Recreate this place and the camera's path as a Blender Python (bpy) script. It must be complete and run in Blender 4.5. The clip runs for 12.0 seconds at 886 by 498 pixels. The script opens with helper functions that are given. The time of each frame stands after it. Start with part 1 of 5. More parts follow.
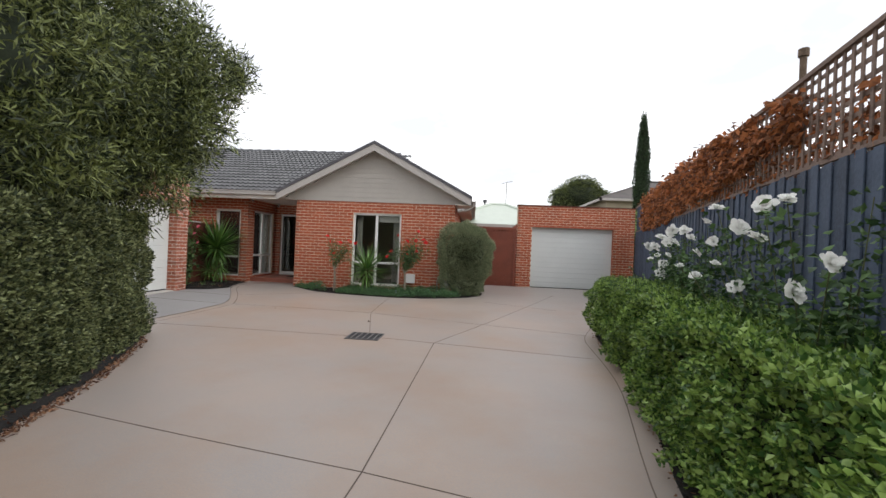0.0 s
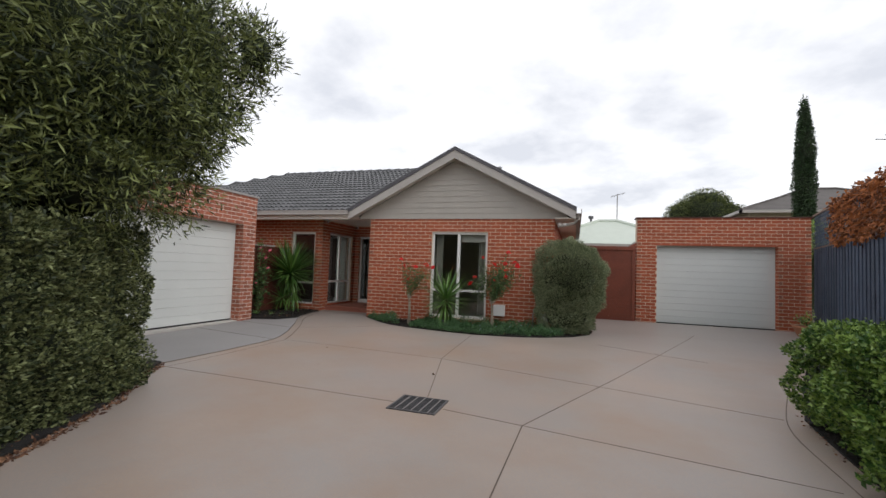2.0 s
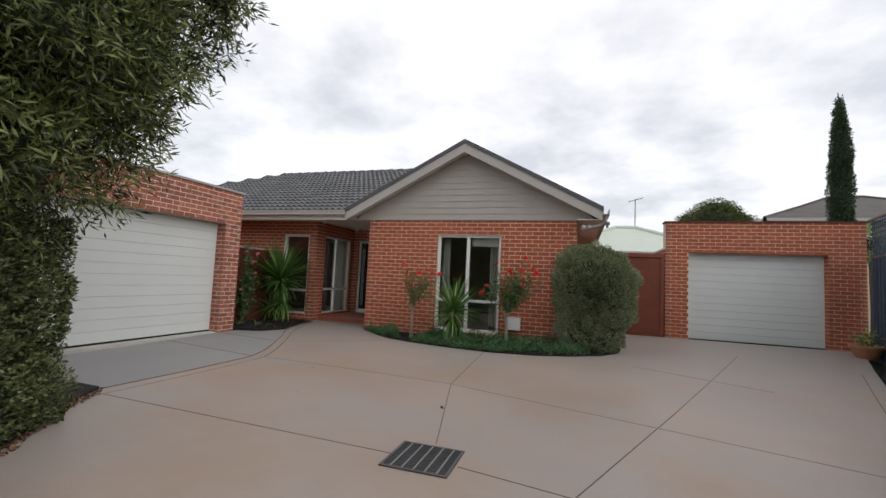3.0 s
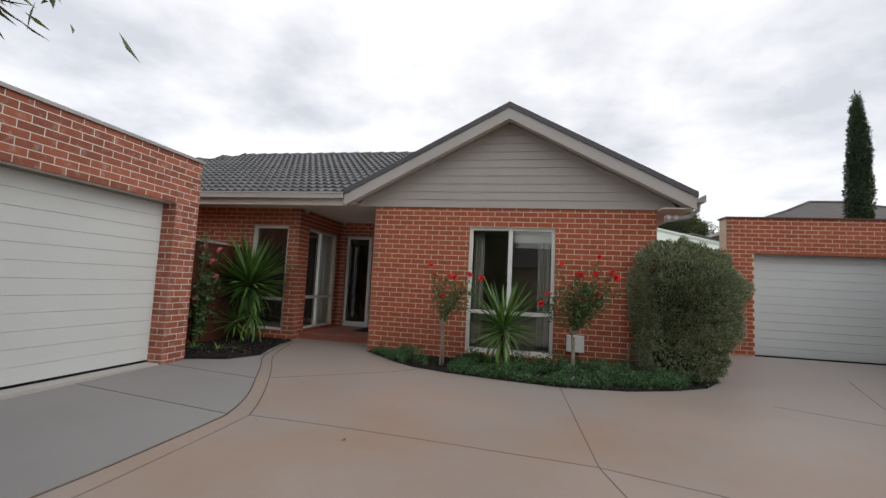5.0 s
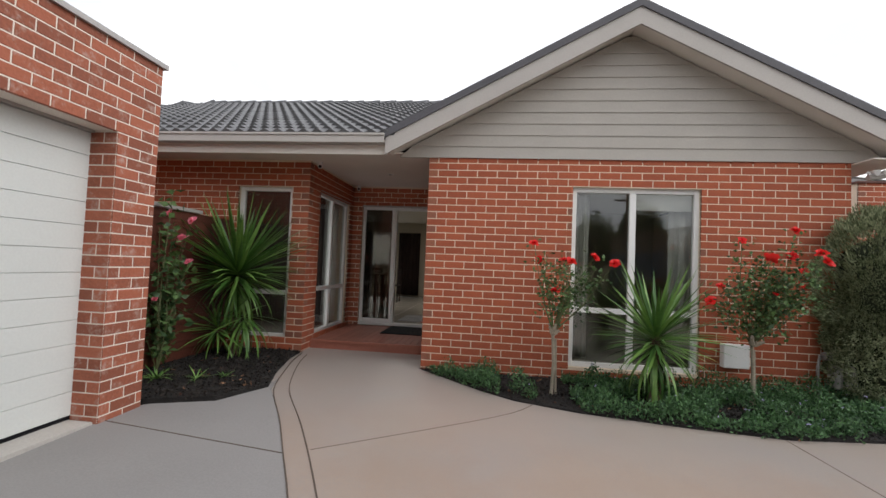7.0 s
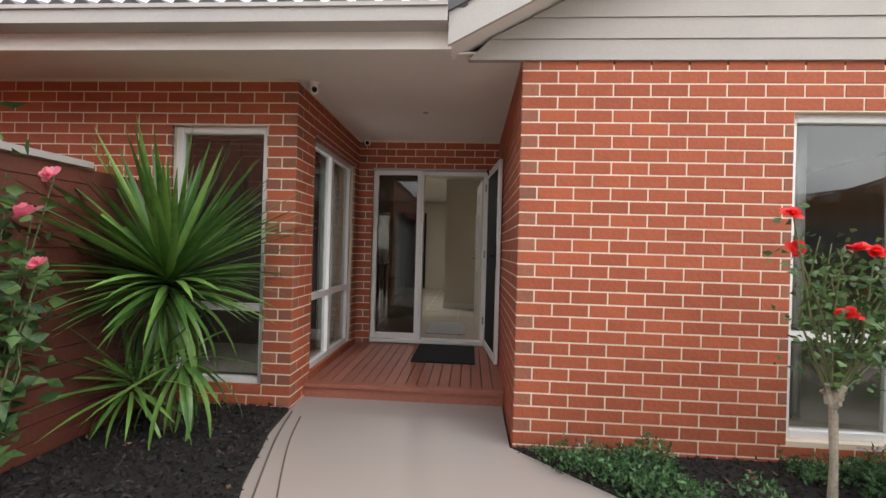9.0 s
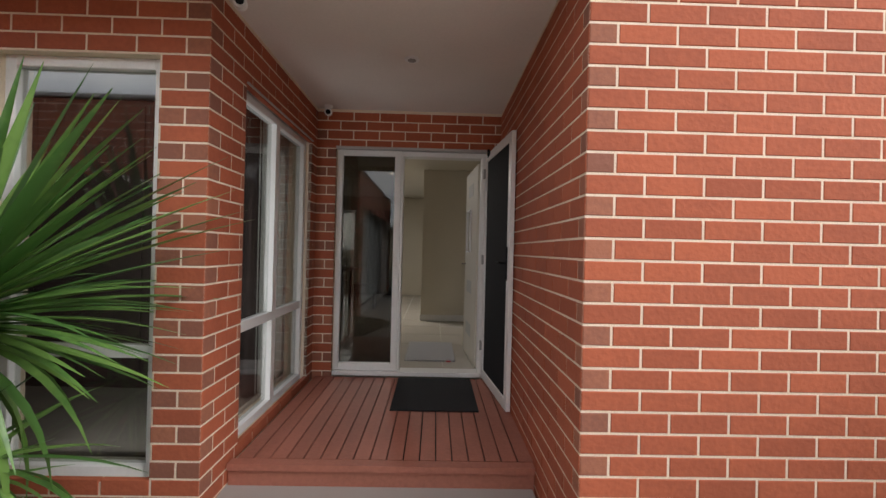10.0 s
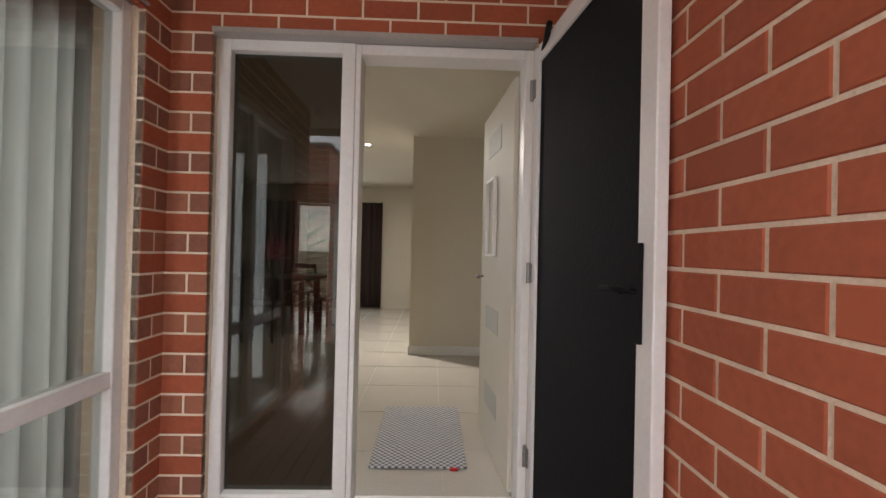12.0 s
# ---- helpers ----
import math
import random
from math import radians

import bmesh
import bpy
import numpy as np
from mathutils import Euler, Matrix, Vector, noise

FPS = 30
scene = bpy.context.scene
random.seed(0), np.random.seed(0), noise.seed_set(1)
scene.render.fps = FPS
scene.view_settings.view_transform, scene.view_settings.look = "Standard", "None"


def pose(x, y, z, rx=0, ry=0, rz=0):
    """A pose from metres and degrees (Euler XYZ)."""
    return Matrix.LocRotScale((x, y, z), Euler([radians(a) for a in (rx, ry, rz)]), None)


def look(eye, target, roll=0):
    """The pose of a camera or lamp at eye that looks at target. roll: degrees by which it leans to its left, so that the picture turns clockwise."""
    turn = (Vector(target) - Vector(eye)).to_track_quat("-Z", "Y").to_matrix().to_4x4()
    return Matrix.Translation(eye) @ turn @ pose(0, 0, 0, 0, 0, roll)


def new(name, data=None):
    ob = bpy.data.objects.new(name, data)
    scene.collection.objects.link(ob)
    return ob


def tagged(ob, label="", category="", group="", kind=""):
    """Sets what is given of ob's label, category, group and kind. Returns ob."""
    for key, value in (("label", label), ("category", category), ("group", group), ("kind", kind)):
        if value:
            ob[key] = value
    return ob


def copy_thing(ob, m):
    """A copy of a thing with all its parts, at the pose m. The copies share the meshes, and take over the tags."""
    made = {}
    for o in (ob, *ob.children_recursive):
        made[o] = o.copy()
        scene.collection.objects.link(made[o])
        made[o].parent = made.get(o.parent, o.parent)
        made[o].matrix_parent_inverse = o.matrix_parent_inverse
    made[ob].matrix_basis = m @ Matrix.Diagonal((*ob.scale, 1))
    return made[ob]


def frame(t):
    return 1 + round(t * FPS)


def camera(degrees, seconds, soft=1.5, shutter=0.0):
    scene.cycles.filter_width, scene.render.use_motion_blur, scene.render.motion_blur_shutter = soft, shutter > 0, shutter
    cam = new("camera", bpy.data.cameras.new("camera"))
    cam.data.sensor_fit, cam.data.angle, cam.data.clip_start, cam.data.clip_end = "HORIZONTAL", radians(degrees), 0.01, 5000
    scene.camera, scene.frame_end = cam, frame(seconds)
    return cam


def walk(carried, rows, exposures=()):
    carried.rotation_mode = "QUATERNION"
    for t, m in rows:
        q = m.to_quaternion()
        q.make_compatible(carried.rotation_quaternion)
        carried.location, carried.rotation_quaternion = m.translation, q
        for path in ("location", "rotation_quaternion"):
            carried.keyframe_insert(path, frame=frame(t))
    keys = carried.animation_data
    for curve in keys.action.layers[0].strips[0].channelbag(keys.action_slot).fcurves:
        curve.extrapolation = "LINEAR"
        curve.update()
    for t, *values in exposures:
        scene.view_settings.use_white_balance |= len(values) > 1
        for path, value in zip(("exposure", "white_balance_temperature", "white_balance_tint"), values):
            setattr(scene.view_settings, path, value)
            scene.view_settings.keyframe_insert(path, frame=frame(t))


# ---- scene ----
cam = camera(92.5, 12.0)
PATH = [
    (0, (0.366, -0.296, 1.131), (0.225, 1.699, 1.126), 2.4),
    (0.5, (0.422, 0.16, 1.175), (0.068, 2.128, 1.196), 2.1),
    (1, (0.43, 0.766, 1.151), (-0.105, 2.693, 1.18), 1.9),
    (1.5, (0.377, 1.322, 1.126), (-0.214, 3.232, 1.172), 1.8),
    (2, (0.289, 1.892, 1.127), (-0.31, 3.798, 1.222), 2.1),
    (2.5, (0.124, 2.407, 1.106), (-0.477, 4.31, 1.238), 2.3),
    (3, (-0.147, 2.959, 1.072), (-0.76, 4.858, 1.211), 2.7),
    (3.2, (-0.286, 3.169, 1.065), (-0.903, 5.066, 1.206), 2.8),
    (4.8, (-2.006, 4.624, 1.029), (-2.405, 6.577, 1.195), 3.0),
    (5, (-2.224, 4.782, 1.041), (-2.611, 6.737, 1.207), 2.8),
    (5.5, (-2.781, 5.253, 1.045), (-3.124, 7.217, 1.209), 2.8),
    (6, (-3.276, 5.758, 1.027), (-3.58, 7.73, 1.165), 2.8),
    (6.5, (-3.728, 6.317, 1.035), (-3.991, 8.296, 1.139), 2.5),
    (7, (-4.139, 6.875, 1.066), (-4.363, 8.861, 1.143), 2.4),
    (7.2, (-4.284, 7.106, 1.077), (-4.495, 9.094, 1.136), 2.4),
    (8.8, (-5.154, 8.912, 1.129), (-5.307, 10.906, 1.118), 1.5),
    (9, (-5.247, 9.149, 1.115), (-5.376, 11.145, 1.116), 1.6),
    (9.5, (-5.421, 9.778, 1.122), (-5.489, 11.777, 1.127), 1.6),
    (10, (-5.524, 10.336, 1.142), (-5.486, 12.336, 1.149), 1.4),
    (10.5, (-5.523, 10.917, 1.129), (-5.448, 12.915, 1.148), 1.4),
    (11, (-5.56, 11.426, 1.131), (-5.476, 13.424, 1.15), 1.4),
    (11.5, (-5.513, 11.961, 1.112), (-5.45, 13.96, 1.145), 1.3),
    (12, (-5.505, 12.45, 1.145), (-5.45, 14.45, 1.162), 1.3),
]
walk(cam, [(t, look(eye, target, roll)) for t, eye, target, roll in PATH],
     exposures=[(0.0, 0.46, 6500, 10), (2.5, 0.06, 6500, 10), (5.5, -0.02, 6500, 10), (7.0, 0.5, 6500, 10), (9.0, 1.3, 6500, 10), (10.0, 1.34, 6500, 10), (11.0, 1.6, 6500, 10), (12.0, 2.45, 6500, 10)])

# world, sun
SUN_EL, SUN_ROT = radians(36), radians(108)
world = bpy.data.worlds.new("sky")
world.use_nodes = True
scene.world = world
wn, wl = world.node_tree.nodes, world.node_tree.links
bg = wn["Background"]
sky = wn.new("ShaderNodeTexSky")
sky.sky_type, sky.sun_disc = "NISHITA", False
sky.sun_elevation, sky.sun_rotation = SUN_EL, SUN_ROT
tc = wn.new("ShaderNodeTexCoord")
sep = wn.new("ShaderNodeSeparateXYZ")
wl.new(tc.outputs["Generated"], sep.inputs[0])
den = wn.new("ShaderNodeMath")
den.operation = "ADD"
den.inputs[1].default_value = 0.22
wl.new(sep.outputs["Z"], den.inputs[0])
flat = wn.new("ShaderNodeVectorMath")
flat.operation = "DIVIDE"
comb = wn.new("ShaderNodeCombineXYZ")
for k in range(3):
    wl.new(den.outputs[0], comb.inputs[k])
wl.new(tc.outputs["Generated"], flat.inputs[0])
wl.new(comb.outputs[0], flat.inputs[1])
cn = wn.new("ShaderNodeTexNoise")
cn.inputs["Scale"].default_value, cn.inputs["Detail"].default_value, cn.inputs["Roughness"].default_value = 1.6, 7, 0.55
wl.new(flat.outputs[0], cn.inputs["Vector"])
cr = wn.new("ShaderNodeValToRGB")
cr.color_ramp.elements[0].position, cr.color_ramp.elements[0].color = 0.38, (7.4, 7.6, 8.2, 1)
cr.color_ramp.elements[1].position, cr.color_ramp.elements[1].color = 0.62, (11.8, 11.8, 11.9, 1)
wl.new(cn.outputs["Fac"], cr.inputs[0])
wm = wn.new("ShaderNodeMix")
wm.data_type = "RGBA"
wm.inputs["Factor"].default_value = 0.9
wl.new(sky.outputs[0], wm.inputs["A"])
wl.new(cr.outputs[0], wm.inputs["B"])
wl.new(wm.outputs["Result"], bg.inputs["Color"])
bg.inputs["Strength"].default_value = 0.103
sun = new("sun", bpy.data.lights.new("sun", "SUN"))
sun.data.energy, sun.data.angle, sun.data.color = 0.9, radians(50), (1, 0.98, 0.95)
sun.matrix_world = look((11, -3.5, 8.4), (0, 0, 0))


# materials
def mat(name, color, rough=0.8, metal=0.0, var=0.25, scale=3.0, fine=60.0, bump=0.15, per="", spec=0.5, island=0.0, color2=None):
    """A surface with stains at one scale and grain at another; per: 'object' or 'island' varies it piece by piece."""
    m = bpy.data.materials.new(name)
    m.use_nodes = True
    n, l = m.node_tree.nodes, m.node_tree.links
    b = n["Principled BSDF"]
    b.inputs["Roughness"].default_value, b.inputs["Metallic"].default_value = rough, metal
    b.inputs["Specular IOR Level"].default_value = spec
    co = n.new("ShaderNodeTexCoord")
    geo = n.new("ShaderNodeNewGeometry")
    big, small = n.new("ShaderNodeTexNoise"), n.new("ShaderNodeTexNoise")
    big.inputs["Scale"].default_value, big.inputs["Detail"].default_value = scale, 5
    small.inputs["Scale"].default_value, small.inputs["Detail"].default_value = fine, 3
    l.new(geo.outputs["Position"], big.inputs["Vector"])
    l.new(geo.outputs["Position"], small.inputs["Vector"])
    add = n.new("ShaderNodeMath")
    add.operation = "ADD"
    l.new(big.outputs["Fac"], add.inputs[0])
    l.new(small.outputs["Fac"], add.inputs[1])
    last, lo, hi = add.outputs[0], 0.65, 1.35
    if per:
        src = n.new("ShaderNodeObjectInfo").outputs["Random"] if per == "object" else geo.outputs["Random Per Island"]
        mul = n.new("ShaderNodeMath")
        mul.operation = "MULTIPLY_ADD"
        mul.inputs[1].default_value, mul.inputs[2].default_value = island or 1.0, -(island or 1.0) / 2
        l.new(src, mul.inputs[0])
        a2 = n.new("ShaderNodeMath")
        l.new(last, a2.inputs[0])
        l.new(mul.outputs[0], a2.inputs[1])
        last = a2.outputs[0]
    r = n.new("ShaderNodeMapRange")
    r.inputs["From Min"].default_value, r.inputs["From Max"].default_value = lo, hi
    l.new(last, r.inputs[0])
    mx = n.new("ShaderNodeMix")
    mx.data_type = "RGBA"
    c2 = color2 or tuple(c * (1 - var) for c in color)
    c1 = color if color2 else tuple(min(1, c * (1 + var)) for c in color)
    mx.inputs["A"].default_value, mx.inputs["B"].default_value = (*c2, 1), (*c1, 1)
    l.new(r.outputs[0], mx.inputs["Factor"])
    l.new(mx.outputs["Result"], b.inputs["Base Color"])
    if bump:
        bp = n.new("ShaderNodeBump")
        bp.inputs["Strength"].default_value, bp.inputs["Distance"].default_value = bump, 0.01
        l.new(small.outputs["Fac"], bp.inputs["Height"])
        l.new(bp.outputs[0], b.inputs["Normal"])
    return m


def leafmat(name, c1, c2, rough=0.55, trans=0.15):
    m = mat(name, c1, rough, 0, 0.3, 2.5, 40, 0, per="island", island=1.3, color2=c2)
    b = m.node_tree.nodes["Principled BSDF"]
    b.inputs["Subsurface Weight"].default_value = 0.0
    b.inputs["Transmission Weight"].default_value = 0.0
    tr = m.node_tree.nodes.new("ShaderNodeBsdfTranslucent")
    mix = m.node_tree.nodes.new("ShaderNodeMixShader")
    mix.inputs[0].default_value = trans
    l = m.node_tree.links
    src = b.inputs["Base Color"].links[0].from_socket
    l.new(src, tr.inputs["Color"])
    out = m.node_tree.nodes["Material Output"]
    l.new(b.outputs[0], mix.inputs[1])
    l.new(tr.outputs[0], mix.inputs[2])
    l.new(mix.outputs[0], out.inputs["Surface"])
    return m


BRICK = dict(rough=0.85, var=0.3, scale=4, fine=45, bump=0.35)
M_brick = mat("brick", (0.42, 0.106, 0.047), per="object", island=0.65, color2=(0.32, 0.080, 0.037), **BRICK)
M_brick_i = mat("brick_far", (0.42, 0.106, 0.047), per="island", island=0.65, color2=(0.32, 0.080, 0.037), **BRICK)
M_brick_grey = mat("brick_header", (0.34, 0.125, 0.07), per="object", island=1.0, color2=(0.235, 0.09, 0.057), **BRICK)


def washed(m):
    """Adds pale lime bloom in patches to a brick material."""
    n, l = m.node_tree.nodes, m.node_tree.links
    b = n["Principled BSDF"]
    src = b.inputs["Base Color"].links[0].from_socket
    g, no, rp, mx = (n.new(k) for k in ("ShaderNodeNewGeometry", "ShaderNodeTexNoise", "ShaderNodeValToRGB", "ShaderNodeMix"))
    no.inputs["Scale"].default_value, no.inputs["Detail"].default_value, no.inputs["Roughness"].default_value = 8.0, 8, 0.72
    l.new(g.outputs["Position"], no.inputs["Vector"])
    rp.color_ramp.elements[0].position, rp.color_ramp.elements[1].position = 0.54, 0.80
    l.new(no.outputs["Fac"], rp.inputs[0])
    mx.data_type = "RGBA"
    mx.inputs["B"].default_value = (0.55, 0.45, 0.40, 1)
    l.new(rp.outputs["Color"], mx.inputs["Factor"])
    l.new(src, mx.inputs["A"])
    l.new(mx.outputs["Result"], b.inputs["Base Color"])
    return m


M_brick_old = washed(mat("washed_brick", (0.40, 0.125, 0.07), per="object", island=1.0, color2=(0.26, 0.085, 0.05), **BRICK))
M_mortar = mat("mortar", (0.75, 0.625, 0.485), 0.95, var=0.12, fine=120, bump=0.4)
M_mortar_lime = mat("lime_mortar", (0.76, 0.69, 0.61), 0.95, var=0.15, fine=90, bump=0.4)
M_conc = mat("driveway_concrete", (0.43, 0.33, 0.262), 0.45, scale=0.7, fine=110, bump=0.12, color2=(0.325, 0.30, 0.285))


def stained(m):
    """Rusty brown stains in broad patches, and a greyer tone towards the house."""
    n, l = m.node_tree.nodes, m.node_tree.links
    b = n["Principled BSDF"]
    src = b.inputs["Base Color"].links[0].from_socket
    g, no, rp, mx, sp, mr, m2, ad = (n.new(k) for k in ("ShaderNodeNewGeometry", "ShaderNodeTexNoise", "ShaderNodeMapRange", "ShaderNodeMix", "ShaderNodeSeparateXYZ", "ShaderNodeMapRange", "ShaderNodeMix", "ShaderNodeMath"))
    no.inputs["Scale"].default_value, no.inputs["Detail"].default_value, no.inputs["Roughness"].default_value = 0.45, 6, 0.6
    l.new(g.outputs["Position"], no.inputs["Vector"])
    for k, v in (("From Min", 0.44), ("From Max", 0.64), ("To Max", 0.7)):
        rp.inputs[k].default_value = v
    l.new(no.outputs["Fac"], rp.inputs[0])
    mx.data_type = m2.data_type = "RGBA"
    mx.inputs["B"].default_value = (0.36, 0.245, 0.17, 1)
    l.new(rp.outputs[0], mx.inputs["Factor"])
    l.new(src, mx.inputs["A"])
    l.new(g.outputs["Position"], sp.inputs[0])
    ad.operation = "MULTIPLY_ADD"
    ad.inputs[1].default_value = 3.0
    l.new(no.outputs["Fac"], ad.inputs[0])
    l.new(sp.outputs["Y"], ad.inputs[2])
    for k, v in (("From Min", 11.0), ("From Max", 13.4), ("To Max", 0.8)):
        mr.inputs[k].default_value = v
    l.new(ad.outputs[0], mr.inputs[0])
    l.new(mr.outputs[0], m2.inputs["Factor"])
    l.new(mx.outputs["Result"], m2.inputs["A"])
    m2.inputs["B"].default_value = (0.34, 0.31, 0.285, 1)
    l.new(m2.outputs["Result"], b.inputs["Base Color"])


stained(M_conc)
M_conc_grey = mat("grey_concrete", (0.288, 0.276, 0.268), 0.75, var=0.1, scale=0.8, fine=90, bump=0.12)
M_apron = mat("pale_apron", (0.50, 0.475, 0.44), 0.7, var=0.12, scale=3, fine=60, bump=0.12)
M_joint = mat("joint_dirt", (0.115, 0.088, 0.07), 0.95)
M_joint_pale = mat("dusty_joint", (0.17, 0.135, 0.11), 0.95)
M_soil = mat("dark_mulch", (0.013, 0.011, 0.010), 0.95, var=0.5, scale=8, fine=50, bump=1.0)
M_ground = mat("dry_ground", (0.12, 0.11, 0.07), 0.95, var=0.3, scale=0.5, fine=8, bump=0.5)
M_white = mat("white_frame", (0.78, 0.77, 0.75), 0.4, var=0.05, bump=0.02)
M_doorpaint = mat("cream_garage_door", (0.67, 0.695, 0.675), 0.45, var=0.04, scale=1.5, bump=0.05)
M_trim = mat("warm_grey_trim", (0.42, 0.39, 0.36), 0.5, var=0.06, bump=0.03)
M_clad = mat("grey_weatherboard", (0.40, 0.37, 0.33), 0.6, var=0.06, bump=0.08)
M_soffit = mat("soffit_sheet", (0.76, 0.71, 0.65), 0.7, var=0.04, bump=0.03)
M_tile = mat("roof_tile", (0.105, 0.105, 0.108), 0.5, var=0.25, scale=2, fine=40, bump=0.2, per="object", island=0.5)
M_tile_i = mat("roof_tile_far", (0.105, 0.105, 0.108), 0.5, var=0.25, scale=2, fine=40, bump=0.2, per="island", island=0.5)
M_roof = mat("roof_dark", (0.10, 0.10, 0.105), 0.65, var=0.25, scale=2, bump=0.2)
M_barge = mat("barge_capping", (0.075, 0.072, 0.08), 0.5, var=0.15)
M_blue = mat("blue_grey_paling", (0.058, 0.079, 0.120), 0.75, var=0.3, scale=3, fine=30, bump=0.3, per="object", island=0.6)
M_lattice = mat("weathered_lattice", (0.20, 0.14, 0.11), 0.85, var=0.3, fine=40, bump=0.3)
M_redfence = mat("redbrown_timber", (0.092, 0.025, 0.014), 0.6, var=0.25, fine=30, bump=0.3)
M_redgate = mat("red_gate_timber", (0.19, 0.048, 0.024), 0.6, var=0.25, fine=30, bump=0.3)
M_deck = mat("redbrown_decking", (0.33, 0.118, 0.078), 0.6, var=0.15, fine=50, bump=0.15, per="object", island=0.5)
M_black = mat("black_mesh", (0.007, 0.007, 0.009), 0.8, var=0.2, spec=0.2)
M_blackmat = mat("black_doormat", (0.012, 0.012, 0.014), 0.95, var=0.3, fine=200, bump=1)
M_cap = mat("metal_capping", (0.42, 0.40, 0.38), 0.4, 0.3, var=0.1)
M_grate = mat("galvanised_grate", (0.13, 0.13, 0.135), 0.5, 0.6, var=0.3)
# near-black paint for the shade in hollows under grate and deck
M_gap_shade = mat("gap_shade", (0.02, 0.02, 0.02), 0.9)
M_wallin = mat("cream_plaster", (0.66, 0.61, 0.51), 0.85, var=0.03, bump=0.02)
M_floorin = mat("polished_tile", (0.56, 0.52, 0.46), 0.12, var=0.05, bump=0.0)
M_drape = mat("dark_curtain", (0.035, 0.02, 0.018), 0.9, var=0.3)
M_stem = mat("pale_stem", (0.30, 0.26, 0.20), 0.85, var=0.3, scale=12, bump=0.4)
M_cane = mat("green_cane", (0.11, 0.125, 0.05), 0.7, var=0.3, scale=12, bump=0.2)
M_bark = mat("brown_bark", (0.13, 0.09, 0.06), 0.9, var=0.4, scale=10, bump=0.8)
M_greenroof = mat("pale_green_metal", (0.55, 0.60, 0.52), 0.5, var=0.06)
M_render = mat("cream_render", (0.50, 0.43, 0.31), 0.8, var=0.08)
M_terracotta = mat("terracotta_pot", (0.34, 0.15, 0.08), 0.8, var=0.2)
M_metal = mat("dull_metal", (0.3, 0.29, 0.28), 0.45, 0.6, var=0.2)
M_L_hedge = leafmat("hedge_leaf", (0.25, 0.28, 0.12), (0.038, 0.055, 0.022))
M_L_tree = leafmat("tree_leaf", (0.21, 0.245, 0.075), (0.022, 0.036, 0.012))
M_L_bright = leafmat("bright_leaf", (0.32, 0.46, 0.11), (0.05, 0.12, 0.025), rough=0.35)
M_L_ball = leafmat("ball_leaf", (0.42, 0.46, 0.28), (0.13, 0.165, 0.08))
M_L_rose = leafmat("rose_leaf", (0.11, 0.20, 0.06), (0.03, 0.07, 0.022))
M_L_yucca = leafmat("yucca_leaf", (0.10, 0.22, 0.04), (0.03, 0.09, 0.015), rough=0.35)
M_L_cover = leafmat("cover_leaf", (0.11, 0.23, 0.085), (0.03, 0.08, 0.03))
M_L_dry = leafmat("dry_vine_leaf", (0.46, 0.165, 0.055), (0.15, 0.06, 0.028), rough=0.8)
M_L_dark = leafmat("cypress_leaf", (0.06, 0.11, 0.04), (0.018, 0.035, 0.016))
M_L_litter = leafmat("leaf_litter", (0.30, 0.16, 0.09), (0.10, 0.05, 0.035), rough=0.9)
M_P_red = leafmat("red_petal", (0.90, 0.035, 0.03), (0.68, 0.014, 0.018), trans=0.35)
M_P_pink = leafmat("pink_petal", (0.90, 0.34, 0.42), (0.82, 0.20, 0.30), trans=0.3)
M_P_white = leafmat("white_petal", (0.97, 0.97, 0.94), (0.93, 0.93, 0.89), trans=0.3)
M_sheer = leafmat("grey_white_curtain", (0.82, 0.81, 0.76), (0.73, 0.72, 0.68), rough=0.9, trans=0.5)
# near-black colour stands in for the shade deep inside foliage
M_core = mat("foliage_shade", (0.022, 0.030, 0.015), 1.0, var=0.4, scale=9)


def glass(name, tint=(0.9, 0.95, 0.93), refl=0.08):
    m = bpy.data.materials.new(name)
    m.use_nodes = True
    n, l = m.node_tree.nodes, m.node_tree.links
    tr, gl, mx, lw, pw, fr = (n.new(k) for k in ("ShaderNodeBsdfTransparent", "ShaderNodeBsdfGlossy", "ShaderNodeMixShader", "ShaderNodeLayerWeight", "ShaderNodeMath", "ShaderNodeMath"))
    tr.inputs[0].default_value = (*tint, 1)
    gl.inputs["Roughness"].default_value = 0.01
    lw.inputs["Blend"].default_value = 0.5
    pw.operation, fr.operation = "POWER", "MULTIPLY_ADD"
    pw.inputs[1].default_value, fr.inputs[1].default_value, fr.inputs[2].default_value = 4.5, 0.8, refl
    l.new(lw.outputs["Facing"], pw.inputs[0])
    l.new(pw.outputs[0], fr.inputs[0])
    l.new(fr.outputs[0], mx.inputs[0])
    l.new(tr.outputs[0], mx.inputs[1])
    l.new(gl.outputs[0], mx.inputs[2])
    l.new(mx.outputs[0], n["Material Output"].inputs["Surface"])
    return m


M_glass = glass("window_glass", (0.80, 0.81, 0.79))
M_glass_dark = glass("screened_glass", (0.30, 0.29, 0.27), 0.05)


# mesh helpers
def box(bm, x0, y0, z0, x1, y1, z1):
    v = [bm.verts.new(p) for p in ((x0, y0, z0), (x1, y0, z0), (x1, y1, z0), (x0, y1, z0), (x0, y0, z1), (x1, y0, z1), (x1, y1, z1), (x0, y1, z1))]
    for f in ((0, 3, 2, 1), (4, 5, 6, 7), (0, 1, 5, 4), (1, 2, 6, 5), (2, 3, 7, 6), (3, 0, 4, 7)):
        bm.faces.new([v[k] for k in f])
    return v


